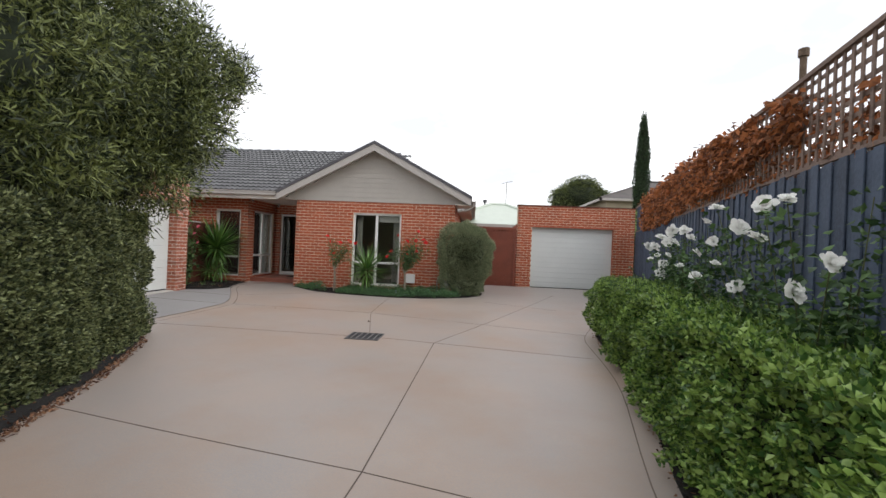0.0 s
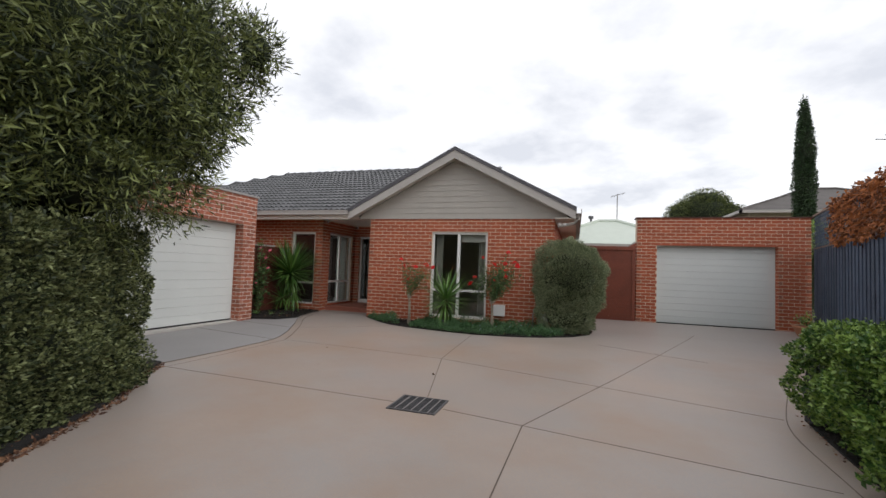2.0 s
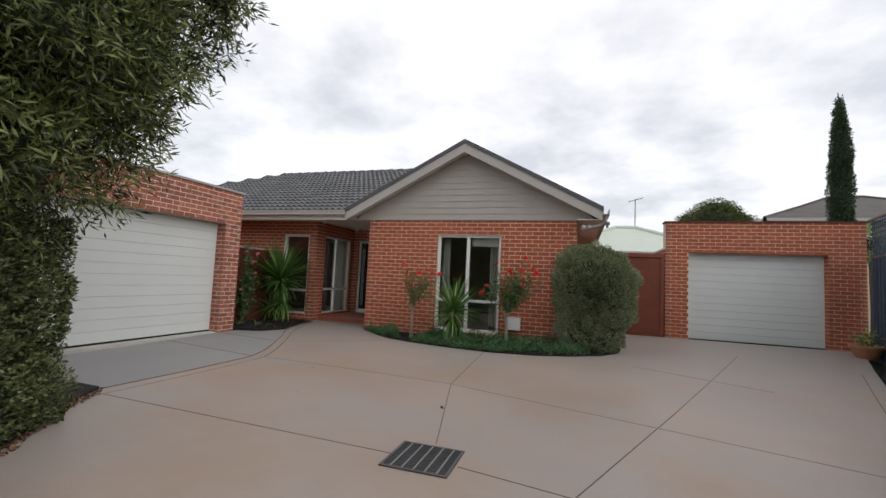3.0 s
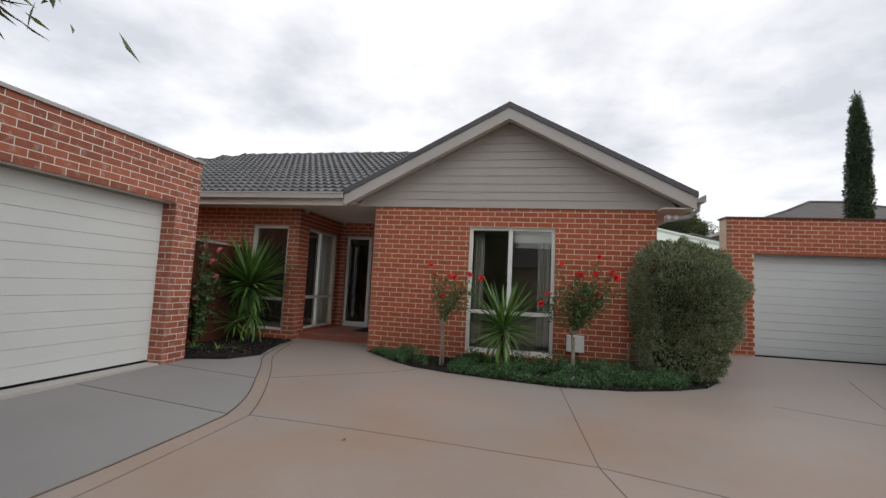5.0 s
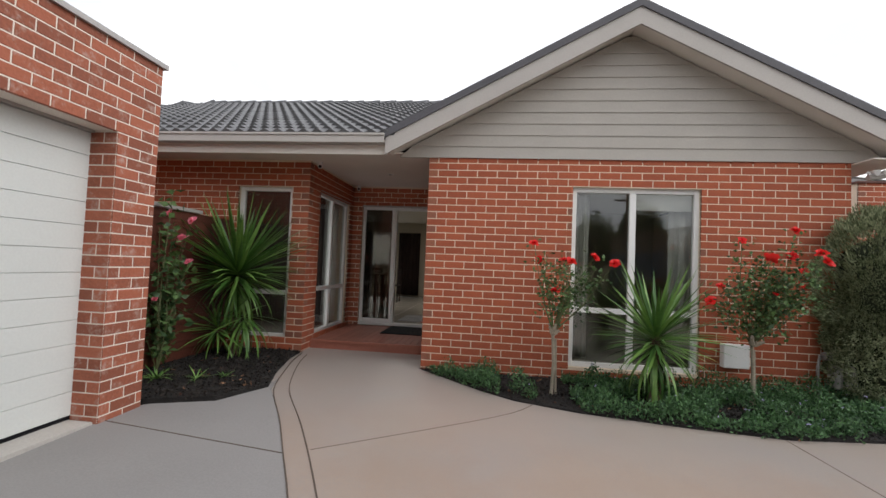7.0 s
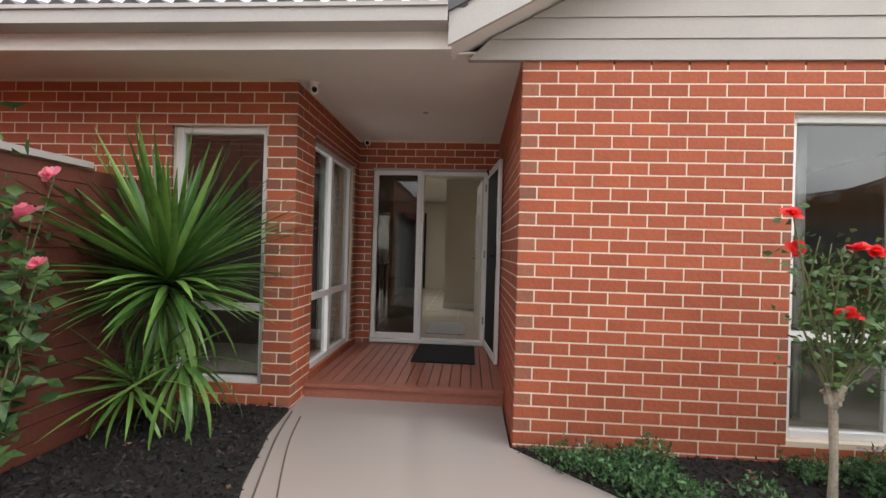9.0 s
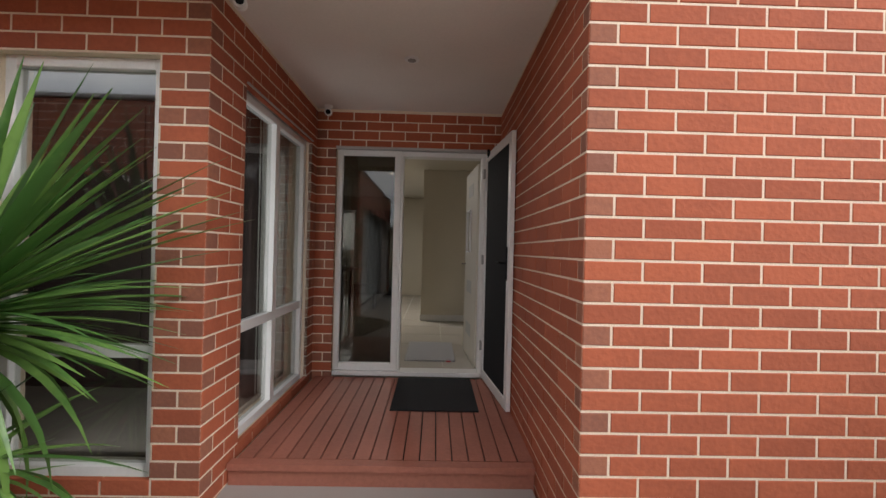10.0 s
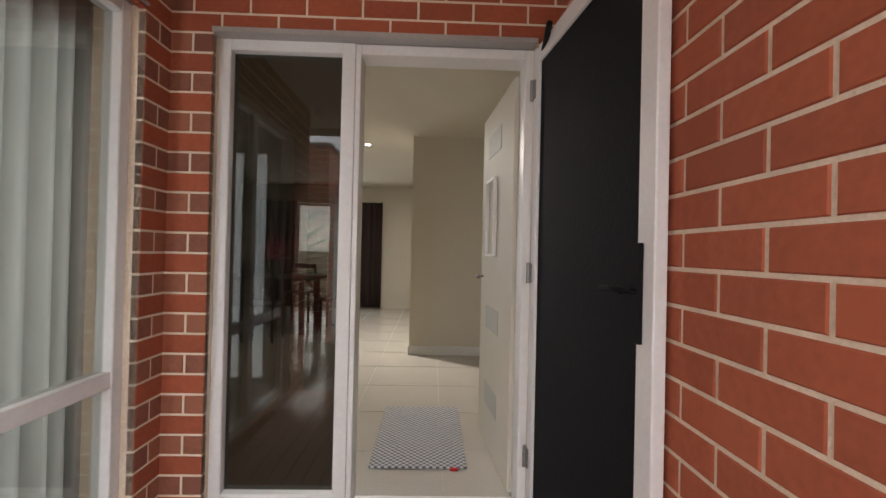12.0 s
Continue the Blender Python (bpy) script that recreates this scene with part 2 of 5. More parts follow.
def mesh_of(name, bm, material, smooth=False):
    me = bpy.data.meshes.new(name)
    bmesh.ops.recalc_face_normals(bm, faces=bm.faces)
    bm.to_mesh(me)
    bm.free()
    me.materials.append(material)
    if smooth:
        me.shade_smooth()
    return me


def part(name, bm, material, parent=None, label="", smooth=False, bevel=0.0):
    if bevel:
        bmesh.ops.bevel(bm, geom=list(bm.edges), offset=bevel, segments=1, affect="EDGES")
    ob = new(name, mesh_of(name, bm, material, smooth))
    ob.parent = parent
    return tagged(ob, label)


def boxes(name, material, parent, *bs, label="", bevel=0.0):
    bm = bmesh.new()
    for b in bs:
        box(bm, *b)
    return part(name, bm, material, parent, label, bevel=bevel)


def thing(name, x, y, z, label, category, group="", kind="", rz=0):
    ob = new(name)
    ob.matrix_world = pose(x, y, z, 0, 0, rz)
    return tagged(ob, label, category, group, kind)


def tube(bm, pts, r0, r1=None, n=7, cap=True):
    """A tapering tube along points."""
    r1 = r0 if r1 is None else r1
    rings = []
    pts = [Vector(p) for p in pts]
    for k, p in enumerate(pts):
        d = (pts[min(k + 1, len(pts) - 1)] - pts[max(k - 1, 0)]).normalized()
        a = d.orthogonal().normalized()
        if rings and abs(d.z) < 0.99:
            a = Vector((0, 0, 1)).cross(d).normalized()
        elif abs(d.z) >= 0.99:
            a = Vector((1, 0, 0))
        b = d.cross(a)
        r = r0 + (r1 - r0) * k / (len(pts) - 1)
        rings.append([bm.verts.new(p + r * (math.cos(2 * math.pi * j / n) * a + math.sin(2 * math.pi * j / n) * b)) for j in range(n)])
    for u, v in zip(rings, rings[1:]):
        for j in range(n):
            bm.faces.new((u[j], u[(j + 1) % n], v[(j + 1) % n], v[j]))
    if cap:
        bm.faces.new(rings[0][::-1]), bm.faces.new(rings[-1])


def prism(bm, poly, z0, z1):
    """poly: xy points; z0, z1: numbers or functions of x, y."""
    f0 = z0 if callable(z0) else (lambda x, y: z0)
    f1 = z1 if callable(z1) else (lambda x, y: z1)
    lo = [bm.verts.new((x, y, f0(x, y))) for x, y in poly]
    hi = [bm.verts.new((x, y, f1(x, y))) for x, y in poly]
    n = len(poly)
    bm.faces.new(lo[::-1]), bm.faces.new(hi)
    for k in range(n):
        bm.faces.new((lo[k], lo[(k + 1) % n], hi[(k + 1) % n], hi[k]))


def gz(x, y):
    """Height of the paved ground."""
    return -0.25 + (max(0.0, min(y, 12.4) - 8.0)) * 0.0145 + max(0.0, y - 12.4) * 0.04


def leaves(name, P, D, length, width, material, parent=None, fold=0.25, jitter=0.35, kind="", label="", seed=1):
    """A leaf (two triangles over a midrib) at every point P, pointing along D."""
    rng = np.random.default_rng(seed)
    P, D = np.asarray(P, float), np.asarray(D, float)
    n = len(P)
    D = D + rng.normal(0, jitter, (n, 3))
    D /= np.linalg.norm(D, axis=1, keepdims=True) + 1e-9
    R = rng.normal(0, 1, (n, 3))
    S = np.cross(D, R)
    S /= np.linalg.norm(S, axis=1, keepdims=True) + 1e-9
    N = np.cross(S, D)
    L = (length * rng.uniform(0.7, 1.3, n))[:, None]
    W = (width * rng.uniform(0.7, 1.3, n))[:, None]
    tip, side = P + D * L, P + D * L * 0.45
    V = np.stack([P, side + S * W / 2 + N * W * fold, tip, side - S * W / 2 + N * W * fold], 1).reshape(-1, 3)
    k = np.arange(n)[:, None] * 4
    T = np.concatenate([k + [0, 1, 2], k + [0, 2, 3]], 1).reshape(-1)
    me = bpy.data.meshes.new(name)
    me.vertices.add(4 * n)
    me.vertices.foreach_set("co", V.ravel())
    me.loops.add(len(T))
    me.loops.foreach_set("vertex_index", T.astype(np.int32))
    me.polygons.add(2 * n)
    me.polygons.foreach_set("loop_start", np.arange(0, 6 * n, 3, dtype=np.int32))
    me.update()
    me.validate()
    me.materials.append(material)
    ob = new(name, me)
    ob.parent = parent
    return tagged(ob, label, kind=kind)


def lumps(P, scale, amount, seed=0.0):
    return np.array([noise.noise(Vector((p[0] * scale + seed, p[1] * scale, p[2] * scale))) for p in P]) * amount


def core_blob(name, c, r, material, parent, scale=1.5, amount=0.15, sub=4, shape=1.0):
    """A lumpy closed body under the leaves."""
    bm = bmesh.new()
    bmesh.ops.create_icosphere(bm, subdivisions=sub, radius=1)
    for v in bm.verts:
        p = v.co.normalized()
        k = 1 / (abs(p.x) ** shape + abs(p.y) ** shape + abs(p.z) ** shape) ** (1 / shape) if shape != 1.0 else 1
        k *= 1 + amount * noise.noise(p * scale * 2 + Vector(c))
        v.co = Vector((c[0] + p.x * r[0] * k, c[1] + p.y * r[1] * k, c[2] + p.z * r[2] * k))
    return part(name, bm, material, parent, smooth=True)


# large structure: ground and paving
def fence_x(y):
    return 3.0 + 0.2405 * (y - 2.65)


HEDGE_EDGE = [(-2.3, -3.0), (-2.5, 0.0), (-2.75, 2.3), (-3.1, 3.3), (-3.6, 4.35), (-3.9, 4.9), (-4.5, 5.6), (-4.9, 6.2)]
RIGHT_EDGE = [(0.6, -3.0), (1.25, 0.5), (1.68, 2.45), (2.12, 4.1), (2.27, 5.4), (2.38, 6.3), (2.5, 7.1), (3.0, 8.3), (3.84, 10.2), (4.7, 12.2), (5.7, 14.5)]
BED_EDGE = [(-4.95, 12.0), (-4.2, 11.3), (-3.86, 11.05), (-3.3, 10.85), (-2.4, 10.68), (-1.7, 10.6), (-0.9, 10.7), (-0.3, 10.95), (0.25, 11.3), (0.6, 11.8), (0.7, 12.4), (0.45, 13.0), (-0.2, 13.3)]
LEFT_BED = [(-6.66, 12.5), (-6.60, 12.0), (-6.45, 11.4), (-6.27, 10.9), (-6.5, 10.43), (-7.02, 10.22)]

bm = bmesh.new()
box(bm, -400, -400, -1.0, 400, 400, -0.42)
part("ground", bm, M_ground)
bpy.data.objects["ground"]["kind"] = "structure"


def slab_pieces():
    """Slabs of the driveway, cut along the joints."""
    outline = [(-6.9, 6.3), *HEDGE_EDGE[::-1], *RIGHT_EDGE, (5.7, 14.57), (0.9, 14.57), (-0.2, 13.4)]
    outline = [(-7.0, 5.2), (-6.0, 5.2)] + outline[1:]
    outline += BED_EDGE[::-1][1:] + [(-4.95, 12.72), (-6.66, 12.72)] + LEFT_BED[1:] + [(-7.02, 10.2), (-7.02, 9.8), (-7.2, 9.8), (-7.2, 5.2)]
    return outline


drive = thing("driveway", 0, 0, 0, "", "", kind="structure")
outline = slab_pieces()
bm = bmesh.new()
face = bm.faces.new([bm.verts.new((x, y, 0)) for x, y in outline])
bmesh.ops.triangulate(bm, faces=bm.faces)
for co, no in (((-1.25, 6.0, 0), (0.03, 1, 0)), ((0, 8.0, 0), (0, 1, 0)), ((0, 12.4, 0), (0, 1, 0)), ((0, 2.13, 0), (0.235, 1, 0))):
    bmesh.ops.bisect_plane(bm, geom=list(bm.verts) + list(bm.edges) + list(bm.faces), plane_co=co, plane_no=no)
for v in bm.verts:
    v.co.z = gz(v.co.x, v.co.y)
r = bmesh.ops.extrude_face_region(bm, geom=list(bm.faces))
for v in [g for g in r["geom"] if isinstance(g, bmesh.types.BMVert)]:
    v.co.z -= 0.15
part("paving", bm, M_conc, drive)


def ribbon(name, pts, width, material, parent, lift=0.003, thick=0.012):
    """A flat strip along a curve on the paving."""
    bm = bmesh.new()
    P = [Vector((x, y, 0)) for x, y in pts]
    fine = []
    for a, b in zip(P, P[1:]):
        fine += [a.lerp(b, k / 4) for k in range(4)]
    fine.append(P[-1])
    for _ in range(3):
        fine = [fine[0]] + [(fine[k - 1] + 2 * fine[k] + fine[k + 1]) / 4 for k in range(1, len(fine) - 1)] + [fine[-1]]
    rows = []
    for k, p in enumerate(fine):
        d = (fine[min(k + 1, len(fine) - 1)] - fine[max(k - 1, 0)]).normalized()
        s = Vector((-d.y, d.x, 0)) * width / 2
        row = []
        for q, dz in ((p - s, lift - thick), (p - s, lift), (p + s, lift), (p + s, lift - thick)):
            row.append(bm.verts.new((q.x, q.y, gz(q.x, q.y) + dz)))
        rows.append(row)
    for u, v in zip(rows, rows[1:]):
        for j in range(3):
            bm.faces.new((u[j], u[j + 1], v[j + 1], v[j]))
    return part(name, bm, material, parent)


JOINTS = [
    [(-3.05, 2.87), (-1.66, 2.54), (-0.25, 2.24)], [(-0.25, 2.24), (0.42, 2.06), (1.35, 1.8)],
    [(-0.6, -2.0), (-0.25, 2.24)], [(-0.25, 2.24), (-0.14, 5.82)],
    [(-4.7, 6.1), (-1.45, 5.98)], [(-0.93, 5.96), (-0.14, 5.82)],
]
FAINT_JOINTS = [
    [(-0.14, 5.82), (2.0, 5.42)], [(-0.14, 5.82), (0.60, 7.54)], [(0.60, 7.54), (1.75, 10.2), (2.86, 12.8)],
    [(-1.2, 6.28), (-1.65, 8.20)], [(-1.65, 8.20), (-1.75, 10.67)],
    [(-4.68, 8.4), (-3.7, 8.38), (-1.65, 8.20)], [(-1.65, 8.20), (0.60, 7.54)], [(0.60, 7.54), (2.3, 7.02)],
    [(-5.31, 9.70), (-3.91, 10.67), (-3.7, 10.98)], [(0.71, 10.62), (1.54, 10.19), (2.35, 9.75)],
    [(-4.68, 8.4), (-4.67, 7.7), (-4.66, 7.0), (-4.7, 6.0)],
]
for j in JOINTS:
    ribbon("joint", j, 0.010, M_joint, drive, lift=0.0015, thick=0.01)
for j in FAINT_JOINTS:
    ribbon("joint", j, 0.009, M_joint_pale if j[0][1] > 6 else M_joint, drive, lift=0.0015, thick=0.01)
for j in ([(-7.15, 8.71), (-4.88, 8.36)], [(-7.03, 9.85), (-5.46, 9.61)]):
    ribbon("joint", j, 0.010, M_joint, drive, lift=0.0065, thick=0.01)
KERB_A = [(-6.60, 12.38), (-6.53, 11.95), (-6.41, 11.53), (-6.21, 10.84), (-5.78, 10.19), (-5.46, 9.61), (-5.18, 9.13), (-4.98, 8.7), (-4.87, 8.33), (-4.86, 7.69), (-4.85, 7.15), (-4.87, 6.79), (-4.9, 6.0)]
KERB_B = [(-6.50, 12.3), (-6.43, 11.94), (-6.29, 11.5), (-6.06, 10.87), (-5.63, 10.22), (-5.31, 9.67), (-5.03, 9.16), (-4.80, 8.7), (-4.68, 8.4)]
ribbon("joint", KERB_A[:9], 0.009, M_joint, drive, lift=0.009)
ribbon("joint", KERB_A[8:], 0.009, M_joint_pale, drive, lift=0.009)
ribbon("joint", KERB_B, 0.009, M_joint, drive, lift=0.0045)
ribbon("joint", [(1.28, 1.0), (1.463, 2.28), (1.96, 4.15), (2.10, 5.41), (2.16, 6.44), (2.30, 7.01), (2.80, 8.2), (3.5, 9.9), (4.4, 12.0)], 0.010, M_joint_pale, drive, lift=0.0015)
bm = bmesh.new()
row = []
gpts = []
for (x0, y0), (x1, y1) in zip(KERB_A[2:], KERB_A[3:]):
    gpts += [(x0 + (x1 - x0) * k / 3, y0 + (y1 - y0) * k / 3) for k in range(3)]
gpts.append(KERB_A[-1])
for x, y in gpts:
    xl = -7.2 if y < 9.8 else (-7.0 if y < 10.3 else -7.0 + (y - 10.3) * 0.9)
    xl = min(xl, x)
    row.append([bm.verts.new((xx, y, gz(xx, y) + dz)) for xx, dz in ((xl, 0.004), (x, 0.004), (x, -0.02))])
for a, b in zip(row, row[1:]):
    for k in range(2):
        bm.faces.new((a[k], a[k + 1], b[k + 1], b[k]))
bmesh.ops.remove_doubles(bm, verts=bm.verts, dist=1e-5)
part("grey_paving", bm, M_conc_grey, drive)
bm = bmesh.new()
box(bm, -7.24, 5.0, -0.3, -7.02, 9.76, -0.20)
part("door_apron", bm, M_apron, drive)


# walls
def wall_frame(name, label=""):
    return thing(name, 0, 0, 0, "", "", kind="structure")


BR, CO, JT = 0.24, 0.086, 0.010
brick_cache = {}
brick_jobs = []


def brick_mesh(length, material):
    key = (round(length, 3), material.name)
    if key not in brick_cache:
        bm = bmesh.new()
        brick_shape(bm, 0, 0, length)
        brick_cache[key] = mesh_of("brick", bm, material)
    return brick_cache[key]


def brick_shape(bm, u, z, length, m=None):
    """Face brick from u, proud towards -y, chamfered all round its face."""
    h, c, d = CO - JT, 0.003, 0.03
    a = [(u, 0, z), (u + length, 0, z), (u + length, 0, z + h), (u, 0, z + h)]
    b = [(x, -d + c, w) for x, _, w in a]
    f = [(u + c, -d, z + c), (u + length - c, -d, z + c), (u + length - c, -d, z + h - c), (u + c, -d, z + h - c)]
    rings = [[bm.verts.new(m @ Vector(p) if m else p) for p in r] for r in (a, b, f)]
    for p, q in zip(rings, rings[1:]):
        for k in range(4):
            bm.faces.new((p[k], p[(k + 1) % 4], q[(k + 1) % 4], q[k]))
    bm.faces.new(rings[2])


def course_spans(u0, u1, z, holes, odd, stagger):
    """Lengths of bricks in one course between the holes."""
    cuts = [(a, b) for a, b, lo, hi in holes if lo < z + CO / 2 < hi]
    runs, u = [], u0
    for a, b in sorted(cuts):
        if a > u:
            runs.append((u, a))
        u = max(u, b)
    if u < u1:
        runs.append((u, u1))
    for a, b in runs:
        k = math.floor((a - u0 - stagger) / BR) - 1
        while True:
            s = u0 + stagger + k * BR + (BR / 2 if odd else 0)
            e = s + BR - JT
            k += 1
            if s >= b:
                break
            s2, e2 = max(s, a), min(e, b)
            if e2 - s2 > 0.03:
                yield s2, e2 - s2


def brick_wall(name, x, y, rz, length, z0, z1, holes=(), thick=0.2, near=None, label="", top=None, stagger=0.0, zstart=None, face=None):
    """A wall whose face runs from (x, y) along rz; its body lies behind. holes: (u0, u1, z0, z1)."""
    w = thing(name, x, y, 0, "", "", kind="structure", rz=rz)
    bm = bmesh.new()
    us = sorted({0.0, length, *[h[0] for h in holes], *[h[1] for h in holes]})
    back = -0.0005
    for a, b in zip(us, us[1:]):
        mid = (a + b) / 2
        segs = sorted((h[2], h[3]) for h in holes if h[0] < mid < h[1])
        z = z0
        for lo, hi in segs:
            if lo > z:
                box(bm, a, back, z, b, thick, lo)
            z = hi
        if z < z1:
            box(bm, a, back, z, b, thick, z1)
    part("mortar_core", bm, M_mortar_lime if face is M_brick_old else M_mortar, w)
    brick_jobs.append((w, length, z0 if zstart is None else zstart, z1, holes, near, stagger, face or M_brick))
    return w


def lay_bricks():
    for w, length, z0, z1, holes, near, stagger, top in brick_jobs:
        rest = bmesh.new()
        n = math.ceil((2.328 - (z1 - 0.03)) / CO)
        z, odd = 2.328 - CO * n, (n + 1) % 2
        todo = []
        while z > z0 - CO:
            if z + CO - JT > z0 + 0.01:
                for s, l in course_spans(0, length, z, holes, odd, stagger):
                    todo.append((s, z, l))
            z, odd = z - CO, 1 - odd
        if near:
            todo.sort(key=lambda b: abs(b[0] - near[0]) + 0.7 * abs(b[1] - near[1]))
        for k, (s, zz, l) in enumerate(todo):
            if near and k < near[2]:
                grey = l < 0.14
                b = new("brick", brick_mesh(l, M_brick_grey if grey and top is M_brick else top))
                b.location = (s, 0.026, zz)
                b.parent = w
            else:
                brick_shape(rest, s, zz, l, Matrix.Translation((0, 0.026, 0)))
        if rest.faces:
            part("brick_courses", rest, M_brick_i, w)["kind"] = "stuff"
        else:
            rest.free()


TOPZ = 2.36
# the gabled front wall, its return along the porch, and the others
W_L, W_R, W_Y = -4.93, -0.2, 12.01
brick_wall("wall_front", W_L, W_Y, 0, W_R - W_L, -0.42, TOPZ, [(1.735, 3.17, -0.055, 2.06)], near=(0.3, 1.1, 300))
brick_wall("wall_porch", W_L, 14.3, -90, 2.29, -0.42, 2.43, near=(1.3, 1.2, 300), stagger=0.065)
brick_wall("wall_side", W_R, W_Y, 90, 8.03, -0.42, 2.36, near=None)
brick_wall("wall_entry", -6.66, 14.29, 0, 1.73, -0.1, 2.43, [(0.2, 1.60, -0.2, 2.09)], near=(0.5, 2.3, 300))
brick_wall("wall_porch_window", -6.64, 12.42, 90, 1.88, -0.42, 2.43, [(0.395, 1.71, -0.02, 2.09)], near=(0.2, 1, 200))
brick_wall("wall_left", -12.0, 12.42, 0, 5.36, -0.42, 2.43, [(4.33, 5.12, -0.02, 2.06)], near=(5.2, 1, 250), stagger=0.21)
# far sides of the house
boxes("wall_back", M_wallin, None, (-14, 21.0, -0.4, -8.9, 21.2, 2.6), (-7.5, 21.0, -0.4, -0.2, 21.2, 2.6), (-8.9, 21.0, 2.1, -7.5, 21.2, 2.6))["kind"] = "structure"
boxes("wall_far_left", M_wallin, None, (-12.2, 12.6, -0.4, -12.0, 21.0, 2.6))["kind"] = "structure"

# garages
GT = 2.68
gl = brick_wall("garage_wall_side", -7.0, 4.6, 90, 5.57, -0.42, GT - 0.03, [(0.4, 5.18, -0.5, 1.99)], thick=0.35, near=(5.0, 1.4, 300), zstart=-0.25, face=M_brick_old)
brick_wall("garage_wall_end", -7.0, 10.17, 180, 6.03, -0.42, GT - 0.03, near=None, thick=0.3)
boxes("garage_capping", M_cap, None, (-7.4, 4.5, GT - 0.03, -6.97, 10.2, GT + 0.01), (-13.0, 9.85, GT - 0.03, -7.4, 10.2, GT + 0.01))["kind"] = "structure"
boxes("garage_roof", M_cap, None, (-13, 4.6, 2.4, -7.4, 9.85, 2.45))["kind"] = "structure"

brick_wall("garage_wall_front", 1.88, 14.58, 0, 3.95, -0.42, 2.72, [(0.5, 3.27, -0.5, 2.02)], near=(0.3, 1.4, 300), thick=0.35, zstart=-0.2)
brick_wall("garage_wall_left", 1.88, 20.0, -90, 5.42, -0.42, 2.06, thick=0.3)
brick_wall("garage_reveal", 5.147, 14.757, -90, 0.172, -0.3, 2.02, thick=0.002)
boxes("garage_capping", M_redfence, None, (1.85, 14.55, 2.72, 5.86, 14.95, 2.75))["kind"] = "structure"
boxes("garage_roof", M_cap, None, (1.9, 14.95, 2.07, 5.9, 20, 2.12))["kind"] = "structure"


def garage_door(name, x, y, rz, width, z0, z1, n, label):
    d = thing(name, x, y, 0, label, "garage door", rz=rz, kind="structure")
    h = (z1 - z0 - 0.01) / n
    for k in range(n):
        bm = bmesh.new()
        a, b = z0 + k * h, z0 + (k + 1) * h - 0.003
        box(bm, 0.0, 0, a, width, 0.04, b)
        p = part("panel", bm, M_doorpaint, d, bevel=0.003)
    boxes("bottom_seal", M_black, d, (0, 0.004, z0 - 0.035, width, 0.035, z0 - 0.001))
    boxes("backing", M_doorpaint, d, (0, 0.042, z0, width, 0.05, z1))
    boxes("head_rail", M_cap, d, (0, -0.03, z1 - 0.01, width, 0.05, z1 + 0.03))
    return d


garage_door("garage_door", -7.22, 5.0, 90, 4.78, -0.17, 1.98, 12, "wide cream sectional garage door, closed, in a brick opening")
garage_door("garage_door", 2.38, 14.76, 0, 2.77, -0.09, 2.02, 12, "single off-white sectional garage door, closed, in a red brick garage")


# roofs
RP = 0.528
G_X, G_Z, G_Y = -2.575, 4.08, 11.71
gable = thing("gable_roof", 0, 0, 0, "", "", kind="structure")
bm = bmesh.new()
for s in (-1, 1):
    run = 2.86
    p = [(G_X, G_Z), (G_X + s * run, G_Z - RP * run), (G_X + s * run, G_Z - RP * run - 0.05), (G_X, G_Z - 0.056)]
    lo = [bm.verts.new((x, G_Y, z)) for x, z in p]
    hi = [bm.verts.new((x, 20.0, z)) for x, z in p]
    bm.faces.new(lo), bm.faces.new(hi[::-1])
    for k in range(4):
        bm.faces.new((lo[k], lo[(k + 1) % 4], hi[(k + 1) % 4], hi[k]))
part("gable_tiles", bm, M_roof, gable)


def rake(name, material, y0, y1, top, depth, run, parent):
    bm = bmesh.new()
    for s in (-1, 1):
        p = [(G_X, G_Z + top), (G_X + s * run, G_Z + top - RP * run), (G_X + s * run, G_Z + top - RP * run - depth), (G_X, G_Z + top - depth)]
        lo = [bm.verts.new((x, y0, z)) for x, z in p]
        hi = [bm.verts.new((x, y1, z)) for x, z in p]
        bm.faces.new(lo), bm.faces.new(hi[::-1])
        for k in range(4):
            bm.faces.new((lo[k], lo[(k + 1) % 4], hi[(k + 1) % 4], hi[k]))
    return part(name, bm, material, parent)


rake("verge_capping", M_barge, G_Y - 0.05, G_Y + 0.12, 0.045, 0.09, 2.86, gable)
rake("barge_board", M_trim, G_Y - 0.03, G_Y - 0.004, -0.042, 0.20, 2.84, gable)
rake("raking_soffit", M_soffit, G_Y - 0.002, W_Y + 0.05, -0.16, 0.012, 2.835, gable)

clad = thing("gable_cladding", 0, 0, 0, "", "", kind="structure")
z = TOPZ + 0.025
while z < 3.86:
    hi = min(z + 0.141, 3.86)
    wl0 = min(2.72, (3.86 - z) / RP + 0.05)
    wl1 = max(0.02, (3.86 - hi) / RP + 0.05)
    bm = bmesh.new()
    y0, y1 = W_Y - 0.022, W_Y - 0.014
    pts = [(G_X - wl0, y0 - 0.003, z), (G_X + wl0, y0 - 0.003, z), (G_X + wl1, y1, hi), (G_X - wl1, y1, hi)]
    f = [bm.verts.new(p) for p in pts]
    g = [bm.verts.new((p[0], W_Y + 0.02, p[2])) for p in pts]
    bm.faces.new(f), bm.faces.new(g[::-1])
    for k in range(4):
        bm.faces.new((f[k], f[(k + 1) % 4], g[(k + 1) % 4], g[k]))
    part("weatherboard", bm, M_clad, clad)
    z = hi
bm = bmesh.new()
